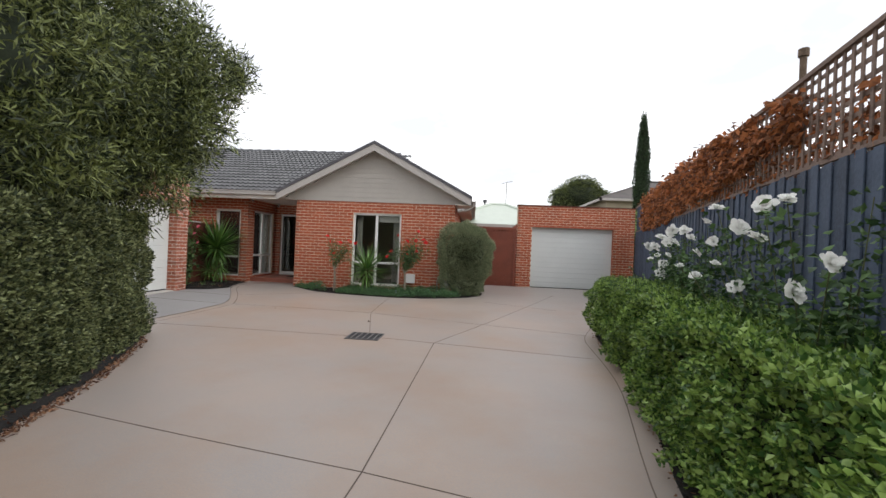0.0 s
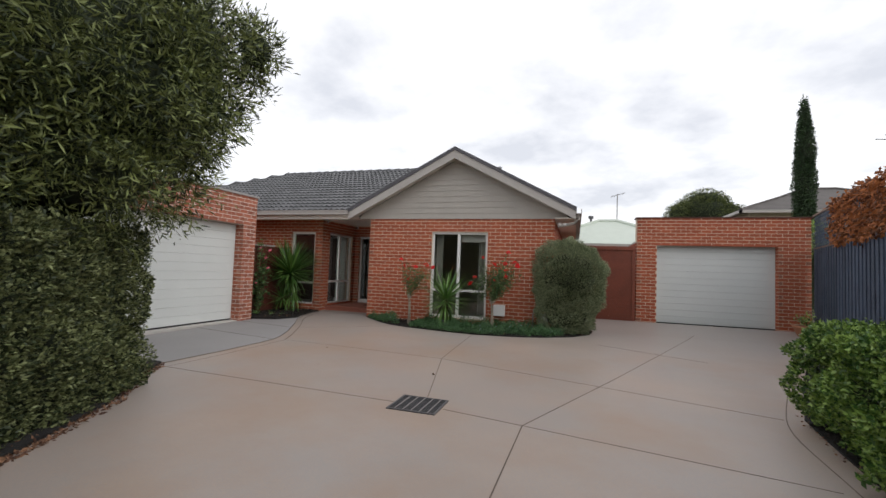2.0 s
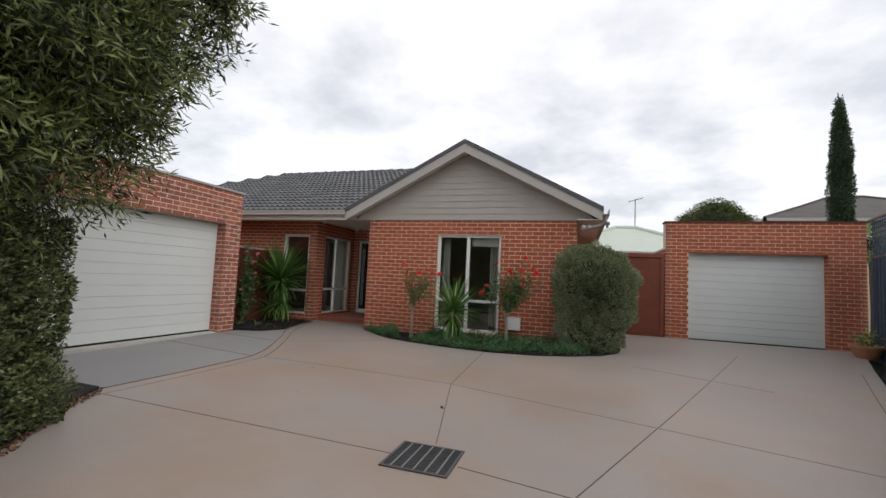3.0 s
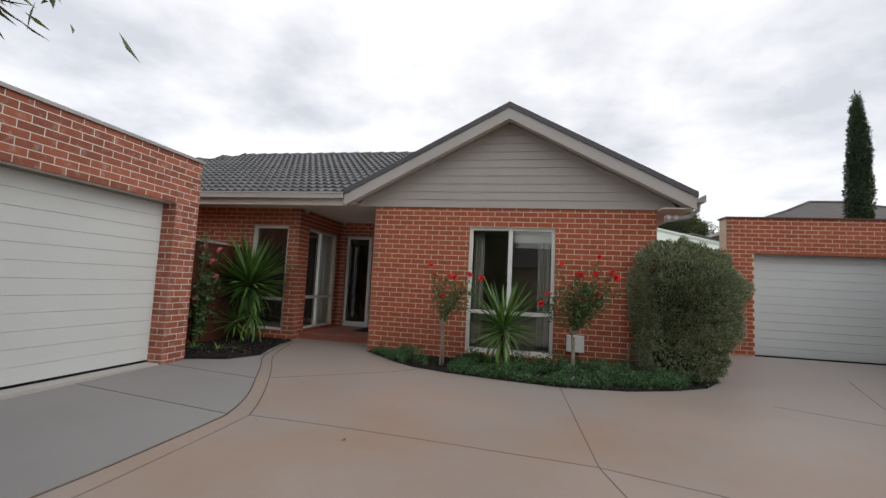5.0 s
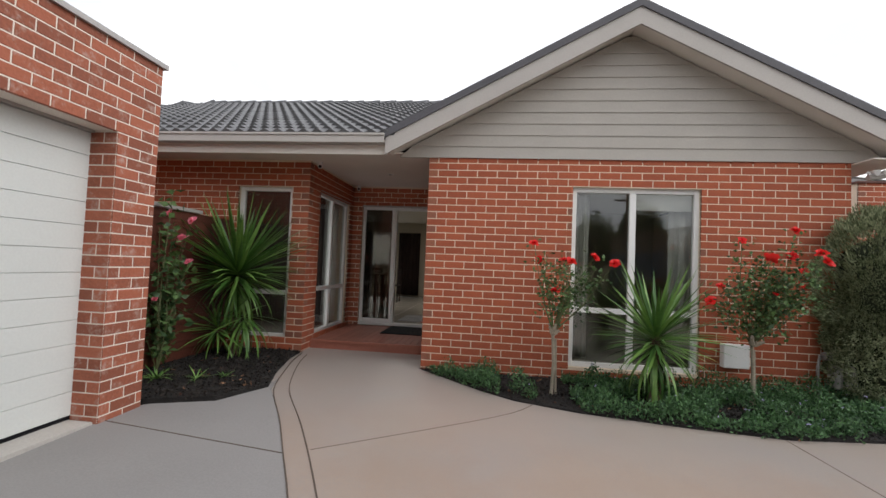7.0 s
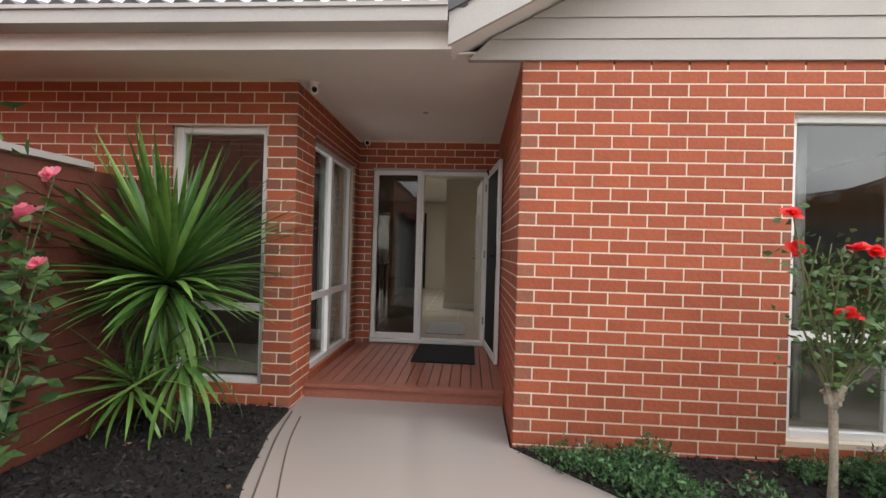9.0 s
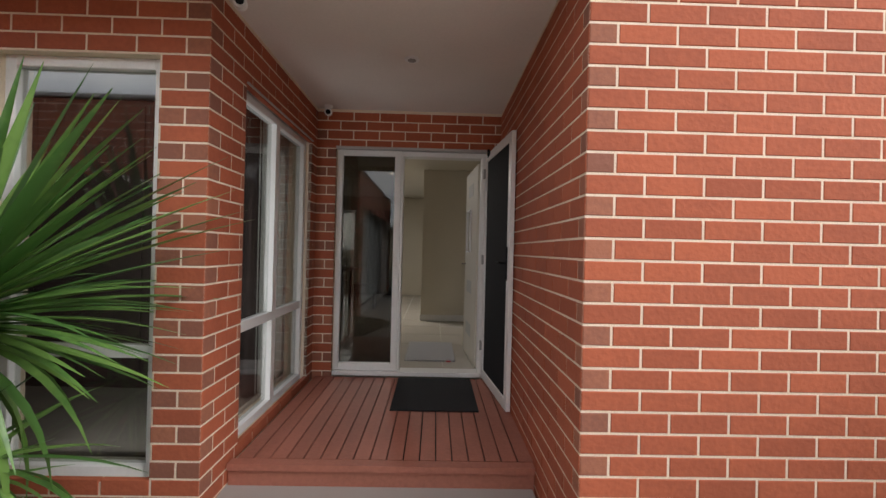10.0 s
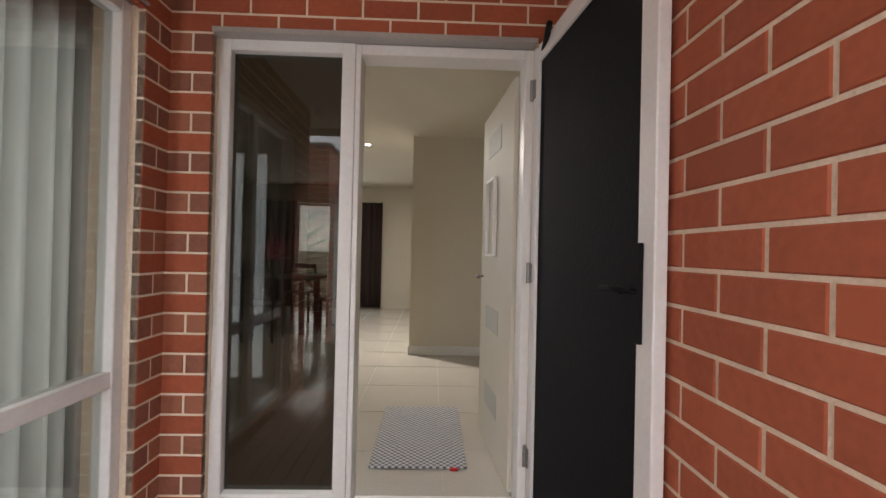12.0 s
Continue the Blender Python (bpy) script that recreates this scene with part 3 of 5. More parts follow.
v = [bm.verts.new((G_X + dx, y, zz)) for y in (W_Y + 0.02, W_Y + 0.1) for dx, zz in ((-2.365, TOPZ), (2.365, TOPZ), (0, 3.88))]
bm.faces.new(v[:3]), bm.faces.new(v[5:2:-1])
for k in range(3):
    bm.faces.new((v[k], v[(k + 1) % 3], v[3 + (k + 1) % 3], v[3 + k]))
part("gable_backing", bm, M_clad, clad)

# boxed eave ends of the gable and level soffit of the front wing
boxes("soffit_front", M_soffit, None, (-15.0, 11.79, 2.43, -5.40, 12.0, 2.445), (-15.0, 12.0, 2.43, W_L, 14.35, 2.445))["kind"] = "structure"
main = thing("main_roof", 0, 0, 0, "", "", kind="structure")
EY, EZ, RY, RZ, HX = 11.74, 2.575, 16.3, 4.70, -10.9
MP = (RZ - EZ) / (RY - EY)
bm = bmesh.new()
pts = [(HX - 4.5, EY, EZ), (-5.38, EY, EZ), (-2.575, EY + (4.05 - EZ) / MP, 4.05), (-2.575, RY, RZ), (HX, RY, RZ), (HX - 4.5, 2 * RY - EY, EZ), (-2.6, 2 * RY - EY, EZ)]
v = [bm.verts.new(p) for p in pts]
bm.faces.new((v[0], v[1], v[2], v[3], v[4])), bm.faces.new((v[0], v[4], v[5])), bm.faces.new((v[4], v[3], v[6], v[5]))
roofbase = part("roof_deck", bm, M_roof, main)
gut = thing("gutter", 0, 0, 0, "", "", kind="structure")
boxes("gutter_trough", M_trim, gut, (-15, 11.64, 2.465, -5.42, 11.655, 2.56), (-15, 11.655, 2.465, -5.42, 11.77, 2.475), (-15, 11.625, 2.55, -5.42, 11.655, 2.575))
boxes("fascia", M_soffit, gut, (-15, 11.77, 2.355, -5.40, 11.79, 2.58))

# gable's right eave, with its gutter seen end-on
boxes("gutter_right", M_trim, None, (0.27, 11.68, 2.46, 0.285, 20, 2.56), (0.285, 11.68, 2.46, 0.38, 20, 2.475), (0.38, 11.68, 2.46, 0.395, 20, 2.57))["kind"] = "structure"
boxes("soffit_right", M_soffit, None, (-0.19, 11.74, 2.365, 0.27, 20, 2.38))["kind"] = "structure"


# windows
def window(name, x, y, rz, w, z0, z1, mull, rail, label="", curtain=None):
    """White frame of width w at (x, y), its face towards -y of its own axes, with one mullion and a transom at rail."""
    o = thing(name, x, y, 0, label, "", kind="structure", rz=rz)
    f, d = 0.055, 0.07
    boxes("window_frame", M_white, o, (0, 0, z0, f, d, z1), (w - f, 0, z0, w, d, z1), (f, 0, z0, w - f, d, z0 + f), (f, 0, z1 - f, w - f, d, z1), bevel=0.004)
    bars = []
    if rail:
        bars.append((f, 0.005, rail - 0.03, w - f, d - 0.005, rail + 0.03))
    if mull:
        for a, b in ((z0 + f, rail - 0.03), (rail + 0.03, z1 - f)) if rail else ((z0 + f, z1 - f),):
            bars.append((mull - 0.035, 0.0, a, mull + 0.035, d - 0.01, b))
    boxes("mullion", M_white, o, *bars)
    boxes("window_sill", M_white, o, (-0.0, -0.02, z0 - 0.03, w, d, z0 - 0.002))
    xs = [f, mull - 0.035, mull + 0.035, w - f] if mull else [f, w - f]
    zs = [z0 + f, rail - 0.03, rail + 0.03, z1 - f] if rail else [z0 + f, z1 - f]
    for a, b in zip(xs[::2], xs[1::2]):
        for c, e in zip(zs[::2], zs[1::2]):
            boxes("pane", M_glass, o, (a - 0.005, 0.033, c - 0.005, b + 0.005, 0.038, e + 0.005)).visible_shadow = False
    return o


def curtain(name, x, y, rz, w, z0, z1, material, label, waves=6, deep=0.035, seed=0):
    c = new(name)
    bm = bmesh.new()
    n = waves * 8
    rows = []
    for k in range(n + 1):
        u = k / n * w
        d = deep * math.sin(k / n * waves * 2 * math.pi + 0.7 * math.sin(k * 0.37 + seed)) + 0.012 * math.sin(k * 0.9)
        rows.append([bm.verts.new((u, d, z0)), bm.verts.new((u, d * 0.8, z1))])
    for a, b in zip(rows, rows[1:]):
        bm.faces.new((a[0], b[0], b[1], a[1]))
    bpy.data.objects.remove(c)
    ob = part(name, bm, material, None, smooth=True)
    m = ob.modifiers.new("thick", "SOLIDIFY")
    m.thickness = 0.004
    ob.matrix_world = pose(x, y, 0, 0, 0, rz)
    return tagged(ob, label, "curtain")


window("window_front", W_L + 1.735, W_Y + 0.05, 0, 1.435, -0.055, 2.06, 0.70, 0.61)
window("window_left", -7.67, 12.47, 0, 0.79, -0.02, 2.06, 0, 0.60)
window("window_porch", -6.69, 12.82, 90, 1.31, -0.02, 2.08, 0.64, 0.64)

# entry: sidelight and door frame
ent = thing("door_frame", -6.46, 14.34, 0, "", "", kind="structure")
boxes("sidelight_frame", M_white, ent, (0, 0, 0.0, 0.052, 0.08, 2.075), (0.54, 0, 0.0, 0.60, 0.08, 2.075), (0.052, 0, 0.0, 0.54, 0.08, 0.065), (0.052, 0, 2.02, 0.54, 0.08, 2.075), bevel=0.004)
boxes("sidelight_pane", M_glass_dark, ent, (0.048, 0.04, 0.06, 0.544, 0.045, 2.025)).visible_shadow = False
boxes("jamb", M_white, ent, (0.602, 0, 0.0, 0.625, 0.12, 2.065), (1.36, 0, 0.0, 1.40, 0.12, 2.065), (0.625, 0, 2.02, 1.36, 0.12, 2.065), bevel=0.003)
boxes("threshold", M_white, ent, (0.0, -0.03, -0.045, 1.40, 0.12, -0.002), bevel=0.004)
boxes("lintel", M_cap, None, (-6.46, 14.275, 2.067, -5.06, 14.42, 2.088))["kind"] = "structure"
boxes("lintel", M_cap, None, (-6.78, 12.81, 2.082, -6.625, 14.13, 2.092))["kind"] = "structure"

# security door, open against the porch wall
sd = thing("security_door", -5.07, 14.30, 0, "white framed security screen door with black mesh, standing open on the porch", "security door", rz=-84)
boxes("frame", M_white, sd, (0, 0, -0.03, 0.06, 0.035, 2.04), (0.80, 0, -0.03, 0.87, 0.035, 2.04), (0.06, 0, -0.03, 0.80, 0.035, 0.05), (0.06, 0, 1.97, 0.80, 0.035, 2.04), bevel=0.003)
boxes("mesh", M_black, sd, (0.06, 0.012, 0.05, 0.80, 0.022, 1.97))

# deck
deck = thing("porch_deck", 0, 0, 0, "red-brown timber deck of narrow boards at the front door", "deck", kind="structure")
nb = 18
bw = (6.62 - 4.94) / nb
for k in range(nb):
    x = -6.61 + k * bw
    boxes("deck_board", M_deck, deck, (x + 0.004, 12.745, -0.075, x + bw - 0.004, 14.29, -0.05))
boxes("fascia_board", M_deck, deck, (-6.63, 12.67, -0.085, -4.94, 12.74, -0.05), (-6.63, 12.69, -0.3, -4.94, 12.72, -0.087))
# solid dark block paints the shade seen between the deck boards
boxes("under_deck_shade", M_gap_shade, deck, (-6.6, 12.745, -0.3, -4.94, 14.29, -0.085))
boxes("floor_inside", M_floorin, None, (-12, 14.46, -0.25, -0.3, 21, -0.002), (-12, 12.62, -0.25, -6.85, 14.42, -0.002), (-4.7, 12.22, -0.25, -0.4, 14.42, -0.002))["kind"] = "structure"

brick_wall("garage_reveal", -7.225, 9.777, 0, 0.222, -0.3, 1.99, thick=0.05, near=(0.1, 1.2, 60), stagger=-0.12, face=M_brick_old)

# roof tiles
def tile_shape(bm, m):
    """A concrete tile with two rolls and a thick raised front edge."""
    w, l = 0.328, 0.345
    prof = [(k / 14 * w, 0.020 * math.sin(k / 14 * 4 * math.pi) + 0.012) for k in range(15)]
    a = [bm.verts.new(m @ Vector((u, 0, h + 0.042))) for u, h in prof]
    b = [bm.verts.new(m @ Vector((u, l, h + 0.0))) for u, h in prof]
    c = [bm.verts.new(m @ Vector((u, 0, h + 0.002))) for u, h in prof]
    for k in range(14):
        bm.faces.new((a[k], a[k + 1], b[k + 1], b[k]))
        bm.faces.new((c[k], c[k + 1], a[k + 1], a[k]))


bm = bmesh.new()
tile_shape(bm, Matrix())
tile_mesh = mesh_of("roof_tile", bm, M_tile)
tilt = math.degrees(math.atan(MP))
rest = bmesh.new()
todo = []
nrow = 16
for r in range(nrow):
    d = r * 0.32
    y, z = EY - 0.06 + d * math.cos(radians(tilt)), EZ - 0.015 + d * math.sin(radians(tilt))
    x_left = HX - 4.5 + (y - EY)
    x_right = -5.36 + max(0, (z - 2.6) / RP)
    k = 0
    while True:
        x = -5.3 + 8 * 0.33 + (r % 2) * 0.165 - k * 0.33
        k += 1
        if x < x_left:
            break
        if x + 0.2 < x_right:
            todo.append((x, y, z))
todo.sort(key=lambda p: abs(p[0] + 6.5))
for k, p in enumerate(todo):
    m = pose(*p, tilt, 0, 0)
    if k < 300:
        t = new("tile", tile_mesh)
        t.parent = main
        t.matrix_world = m
    else:
        tile_shape(rest, m)
if rest.faces:
    part("tile_field", rest, M_tile_i, main)["kind"] = "stuff"
bm = bmesh.new()
x = HX - 0.1
while x < -2.8:
    tube(bm, [(x, RY, RZ - 0.02), (x + 0.40, RY, RZ)], 0.11, 0.12, 8)
    x += 0.38
for k in range(10):
    a, b = Vector((HX, RY, RZ)), Vector((HX - 4.5, EY, EZ))
    tube(bm, [a.lerp(b, (k + 1) / 10) + Vector((0, 0, 0.03)), a.lerp(b, k / 10) + Vector((0, 0, 0.04))], 0.12, 0.1, 8)
part("ridge_caps", bm, M_roof, main)

# inner rooms
M_grout = mat("pale_grout", (0.52, 0.48, 0.42), 0.3)
M_leaf = mat("cream_door_paint", (0.60, 0.56, 0.47), 0.6, var=0.03, bump=0.02)
M_frost = mat("frosted_glass", (0.46, 0.46, 0.42), 0.6, var=0.05, bump=0.02)
boxes("ceiling_inside", M_wallin, None, (-12, 14.5, 2.44, -0.3, 21, 2.46), (-12, 12.62, 2.448, -6.85, 14.5, 2.468), (-4.7, 12.22, 2.44, -0.4, 14.5, 2.46))["kind"] = "structure"
boxes("wall_hall", M_wallin, None, (-5.73, 17.2, -0.002, -0.3, 17.35, 2.44))["kind"] = "structure"
boxes("wall_hall_right", M_wallin, None, (-4.66, 14.55, -0.002, -4.55, 17.2, 2.44))["kind"] = "structure"
boxes("baseboard", M_white, None, (-5.74, 17.185, 0.0, -4.68, 17.2, 0.10))["kind"] = "structure"
boxes("wall_room_left", M_wallin, None, (-6.86, 12.65, -0.002, -6.84, 12.72, 2.44))["kind"] = "structure"
bm = bmesh.new()
for k in range(-20, 3):
    box(bm, k * 0.6 - 0.002 - 0.02, 14.5, -0.0015, k * 0.6 + 0.002 - 0.02, 21, 0.0005)
for k in range(11):
    box(bm, -12, 14.9 + k * 0.6, -0.0015, -0.3, 14.904 + k * 0.6, 0.0005)
part("floor_grout", bm, M_grout)["kind"] = "structure"
curtain("curtain", -7.20, 20.85, 0, 0.72, 0.03, 2.1, M_drape, "full-length dark brown curtain hanging beside the back window")
curtain("curtain", -8.95, 20.85, 0, 0.80, 0.03, 2.1, M_drape, "full-length dark brown curtain hanging beside the back window", seed=2)
window("window_back", -8.9, 21.02, 0, 1.4, 0.02, 2.08, 0.7, 0)
curtain("curtain", -3.13, 12.24, 0, 0.18, 0.02, 2.0, M_sheer, "pale grey sheer curtain gathered at the front window", waves=4, seed=1)
curtain("curtain", -2.02, 12.24, 0, 0.26, 0.02, 2.0, M_sheer, "pale grey sheer curtain gathered at the front window", waves=4, seed=3)
curtain("curtain", -6.875, 13.58, 90, 0.58, 0.02, 2.35, M_sheer, "pale grey full-length curtain drawn behind the porch window", waves=7, seed=4)
curtain("curtain", -6.89, 13.49, 90, 0.14, 0.02, 2.35, M_drape, "narrow dark brown curtain gathered at the porch window", waves=2, seed=5)

bl = thing("roller_blind", -2.44, 12.16, 1.84, "white roller blind drawn a little way down the front window", "blind")
boxes("fabric", M_white, bl, (0, 0, 0.0, 0.68, 0.003, 0.17))
boxes("bottom_rail", M_white, bl, (0, -0.006, -0.02, 0.68, 0.009, 0.0))
bm = bmesh.new()
tube(bm, [(0, 0.0, 0.19), (0.68, 0.0, 0.19)], 0.022, n=10)
part("roller", bm, M_white, bl)

# wooden front door, standing open inside
fd = thing("front_door", -5.10, 14.47, 0, "white painted front door with small glass panels, standing open into the hall", "door", rz=94)
boxes("door_leaf", M_leaf, fd, (0, -0.02, 0.01, 0.76, 0.02, 2.0), bevel=0.004)
for z in (0.25, 0.7, 1.72):
    boxes("glass_panel", M_frost, fd, (0.26, 0.0205, z, 0.58, 0.023, z + 0.13), label="frosted glass panel")
bm = bmesh.new()
tube(bm, [(0.70, 0.02, 1.0), (0.70, 0.06, 1.0), (0.6, 0.065, 1.0)], 0.01, n=8)
part("handle", bm, M_metal, fd, "brushed metal lever handle", smooth=True)
boxes("rect_frame", M_white, fd, (0.34, 0.021, 1.13, 0.352, 0.04, 1.58), (0.55, 0.021, 1.13, 0.562, 0.04, 1.58), (0.352, 0.021, 1.13, 0.55, 0.04, 1.145), (0.352, 0.021, 1.565, 0.55, 0.04, 1.58), label="white rectangular frame on the door leaf")

# added wall that keeps the other rooms' light out of the left room
boxes("light_block_wall", M_wallin, None, (-12, 14.30, -0.002, -6.87, 14.40, 2.6))["kind"] = "structure"
# porch lamp is an added fill on the curtain; others stand in for skylight
for nm, eye, to, sx, sy, wt in (("curtain_fill_porch", (-6.79, 13.45, 1.0), (-8, 13.45, 1.0), 1.2, 1.9, 1.4), ("window_light_left", (-7.27, 12.66, 1.0), (-7.27, 14, 1.0), 0.7, 1.9, 4.0), ("window_light_front", (-2.48, 12.24, 1.0), (-2.48, 14, 1.0), 1.3, 1.9, 1.0), ("window_light_back", (-8.2, 20.9, 1.05), (-8.2, 18, 0.9), 1.3, 1.9, 8.0)):
    a_ = new(nm, bpy.data.lights.new(nm, "AREA"))
    a_.data.shape, a_.data.size, a_.data.size_y, a_.data.energy, a_.data.color = "RECTANGLE", sx, sy, wt, (0.92, 0.96, 1.0)
    a_.matrix_world = look(eye, to)

# added floor layer, coloured dark so that the left room looks dim
M_dim_floor = mat("dim_room_brown", (0.13, 0.11, 0.09), 0.95, var=0.15)
boxes("dim_room_floor", M_dim_floor, None, (-12, 12.64, -0.002, -6.87, 14.29, 0.008))["kind"] = "structure"
# wardrobe stands for dark furniture inside, and darkens the room behind the glass
wd = thing("wardrobe", -8.2, 13.95, 0.008, "tall dark timber wardrobe against the room wall", "wardrobe")
boxes("body", M_drape, wd, (-1.25, -0.25, 0, 1.25, 0.3, 2.25), bevel=0.005)
for k in range(3):
    boxes("door", M_drape, wd, (-1.23 + k * 0.825, -0.275, 0.06, -0.43 + k * 0.825, -0.255, 2.2), bevel=0.003)

# dining set deep in the room
tb = thing("dining_table", -8.0, 18.6, 0, "dark timber rectangular dining table in the tiled room", "table")
boxes("tabletop", M_drape, tb, (-0.9, -0.5, 0.72, 0.9, 0.5, 0.76), bevel=0.006)
for sx in (-0.8, 0.74):
    for sy in (-0.42, 0.36):
        boxes("leg", M_drape, tb, (sx, sy, 0.0, sx + 0.06, sy + 0.06, 0.72))


def chair(x, y, rz):
    c = thing("dining_chair", x, y, 0, "dark timber cross-back dining chair drawn up to the table", "chair", group="chairs round the dining table", rz=rz)
    boxes("seat", M_drape, c, (-0.22, -0.21, 0.44, 0.22, 0.21, 0.47), bevel=0.008)
    for sx in (-0.2, 0.17):
        for sy, h in ((-0.19, 0.44), (0.17, 0.9)):
            boxes("leg", M_drape, c, (sx, sy, 0.0, sx + 0.03, sy + 0.03, h))
    bm = bmesh.new()
    tube(bm, [(-0.18, 0.185, 0.5), (0.18, 0.185, 0.82)], 0.012, n=6)
    tube(bm, [(0.18, 0.185, 0.5), (-0.18, 0.185, 0.82)], 0.012, n=6)
    box(bm, -0.2, 0.175, 0.84, 0.2, 0.195, 0.91)
    part("backrest", bm, M_drape, c)
    return c


ch = chair(-8.45, 17.85, 180)
for x, y, rz in ((-7.6, 17.85, 180), (-8.45, 19.35, 0), (-7.6, 19.35, 0), (-6.85, 18.6, -90)):
    copy_thing(ch, pose(x, y, 0, 0, 0, rz))
vs = thing("flower_vase", -7.7, 18.5, 0.762, "small glass vase holding pink and white flowers on the table", "vase")
bm = bmesh.new()
tube(bm, [(0, 0, 0), (0, 0, 0.1), (0, 0, 0.2)], 0.05, 0.035, 12)
part("vase", bm, M_metal, vs, smooth=True)
rng = np.random.default_rng(5)
P = rng.normal(0, 0.09, (220, 3)) + (0, 0, 0.36)
leaves("posy", P, P - (0, 0, 0.25), 0.05, 0.035, M_P_pink, vs, kind="stuff", seed=3)


def lamp_disc(name, x, y, z, watts, label):
    o = thing(name, x, y, z, label, "downlight")
    bm = bmesh.new()
    tube(bm, [(0, 0, -0.008), (0, 0, 0.0)], 0.05, 0.05, 16)
    part("trim_ring", bm, M_white, o)
    bm = bmesh.new()
    tube(bm, [(0, 0, -0.0125), (0, 0, -0.0095)], 0.028, 0.028, 14)
    part("lens", bm, M_bulb if watts else M_metal, o)
    if watts:
        l = new("downlight_lamp", bpy.data.lights.new("downlight_lamp", "AREA"))
        l.data.shape, l.data.size, l.data.energy, l.data.color = "DISK", 0.12, watts, (1, 0.93, 0.84)
        l.matrix_world = look((x, y, z - 0.03), (x + 0.001, y, z - 1))
    return o


M_bulb = bpy.data.materials.new("lit_bulb")
M_bulb.use_nodes = True
M_bulb.node_tree.nodes["Principled BSDF"].inputs["Emission Color"].default_value = (1, 0.85, 0.65, 1)
M_bulb.node_tree.nodes["Principled BSDF"].inputs["Emission Strength"].default_value = 4
lamp_disc("hall_downlight", -6.3, 17.6, 2.438, 11, "round white recessed downlight, lit, in the room ceiling")
lamp_disc("porch_downlight", -5.71, 13.2, 2.43, 0, "round recessed downlight in the porch soffit")


def cam_dome(x, y, rz):
    o = thing("security_camera", x, y, 2.43, "small white security camera fixed under the porch soffit", "security camera", rz=rz)
    bm = bmesh.new()
    tube(bm, [(0, 0, -0.025), (0, 0, 0)], 0.03, 0.04, 12)
    part("base", bm, M_white, o, smooth=False)
    bm = bmesh.new()
    tube(bm, [(0, 0.02, -0.055), (0, -0.03, -0.065), (0, -0.05, -0.07)], 0.034, 0.034, 12)
    part("housing", bm, M_white, o)
    bm = bmesh.new()
    tube(bm, [(0, -0.05, -0.07), (0, -0.056, -0.0715)], 0.022, 0.022, 12)
    part("lens", bm, M_black, o)


cam_dome(-6.52, 14.20, 10)
cam_dome(-6.54, 12.50, 20)

dm = thing("doormat", 0, 0, 0, "plain black rectangular doormat on the porch deck", "doormat")
boxes("mat", M_blackmat, dm, (-5.83, 13.47, -0.05, -5.17, 14.26, -0.038), bevel=0.003)
M_weave = mat("woven_rug", (0.50, 0.50, 0.52), 0.95, var=0.1)
n_, l_ = M_weave.node_tree.nodes, M_weave.node_tree.links
ck = n_.new("ShaderNodeTexChecker")
ck.inputs["Scale"].default_value = 55
ck.inputs["Color1"].default_value, ck.inputs["Color2"].default_value = (0.62, 0.61, 0.60, 1), (0.17, 0.18, 0.23, 1)
l_.new(n_["Texture Coordinate"].outputs["Object"], ck.inputs["Vector"])
l_.new(ck.outputs["Color"], n_["Principled BSDF"].inputs["Base Color"])
rg = thing("hall_rug", 0, 0, 0, "small grey and white woven rug on the tiled hall floor", "rug")
boxes("weave", M_weave, rg, (-5.81, 14.70, 0.0005, -5.29, 15.57, 0.012), bevel=0.003)
boxes("tag", M_P_red, rg, (-5.38, 14.68, 0.001, -5.34, 14.70, 0.01), label="tiny red label")

bm = bmesh.new()
box(bm, 0.79, -0.012, 0.93, 0.83, -0.001, 1.18)
part("lock_plate", bm, M_black, sd, "black lock plate with lever handle", bevel=0.002)
bm = bmesh.new()
tube(bm, [(0.81, -0.01, 1.06), (0.81, -0.05, 1.06), (0.72, -0.055, 1.06)], 0.009, n=8)
part("handle", bm, M_black, sd, smooth=True)
bm = bmesh.new()
tube(bm, [(0.81, 0.036, 1.06), (0.81, 0.075, 1.06), (0.72, 0.08, 1.06)], 0.009, n=8)
box(bm, 0.79, 0.0355, 0.93, 0.83, 0.045, 1.18)
part("handle", bm, M_black, sd)
bm = bmesh.new()
tube(bm, [(0.05, 0.02, 2.0), (0.25, -0.03, 2.03)], 0.012, n=8)
part("closer", bm, M_black, sd, "black door closer arm")
for z in (0.22, 1.02, 1.82):
    bm = bmesh.new()
    tube(bm, [(0.0, -0.008, z), (0.0, -0.008, z + 0.09)], 0.009, n=8)
    box(bm, 0.0, -0.006, z + 0.005, 0.03, -0.001, z + 0.085)
    part("hinge", bm, M_metal, sd, "small metal butt hinge")

# fences
boxes("side_gate", M_redgate, None, (-0.16, 14.62, -0.2, 1.85, 14.65, 1.84), (-0.16, 14.57, 1.84, 1.85, 14.66, 1.94), (1.77, 14.585, -0.2, 1.85, 14.62, 1.84))["kind"] = "structure"
g = thing("gate_boards", 0, 0, 0, "", "", kind="structure")
for k in range(20):
    boxes("gate_board", M_redgate, g, (-0.15, 14.605, -0.12 + k * 0.098, 1.765, 14.62, -0.032 + k * 0.098))
lf = thing("left_fence", 0, 0, 0, "", "", kind="structure")
boxes("fence_body", M_redfence, lf, (-7.78, 10.2, -0.3, -7.75, 12.55, 1.56))
for k in range(17):
    boxes("fence_board", M_redfence, lf, (-7.75, 10.2, -0.16 + k * 0.102, -7.732, 12.55, -0.064 + k * 0.102))
boxes("fence_cap", M_cap, lf, (-7.79, 10.2, 1.575, -7.70, 11.75, 1.615))

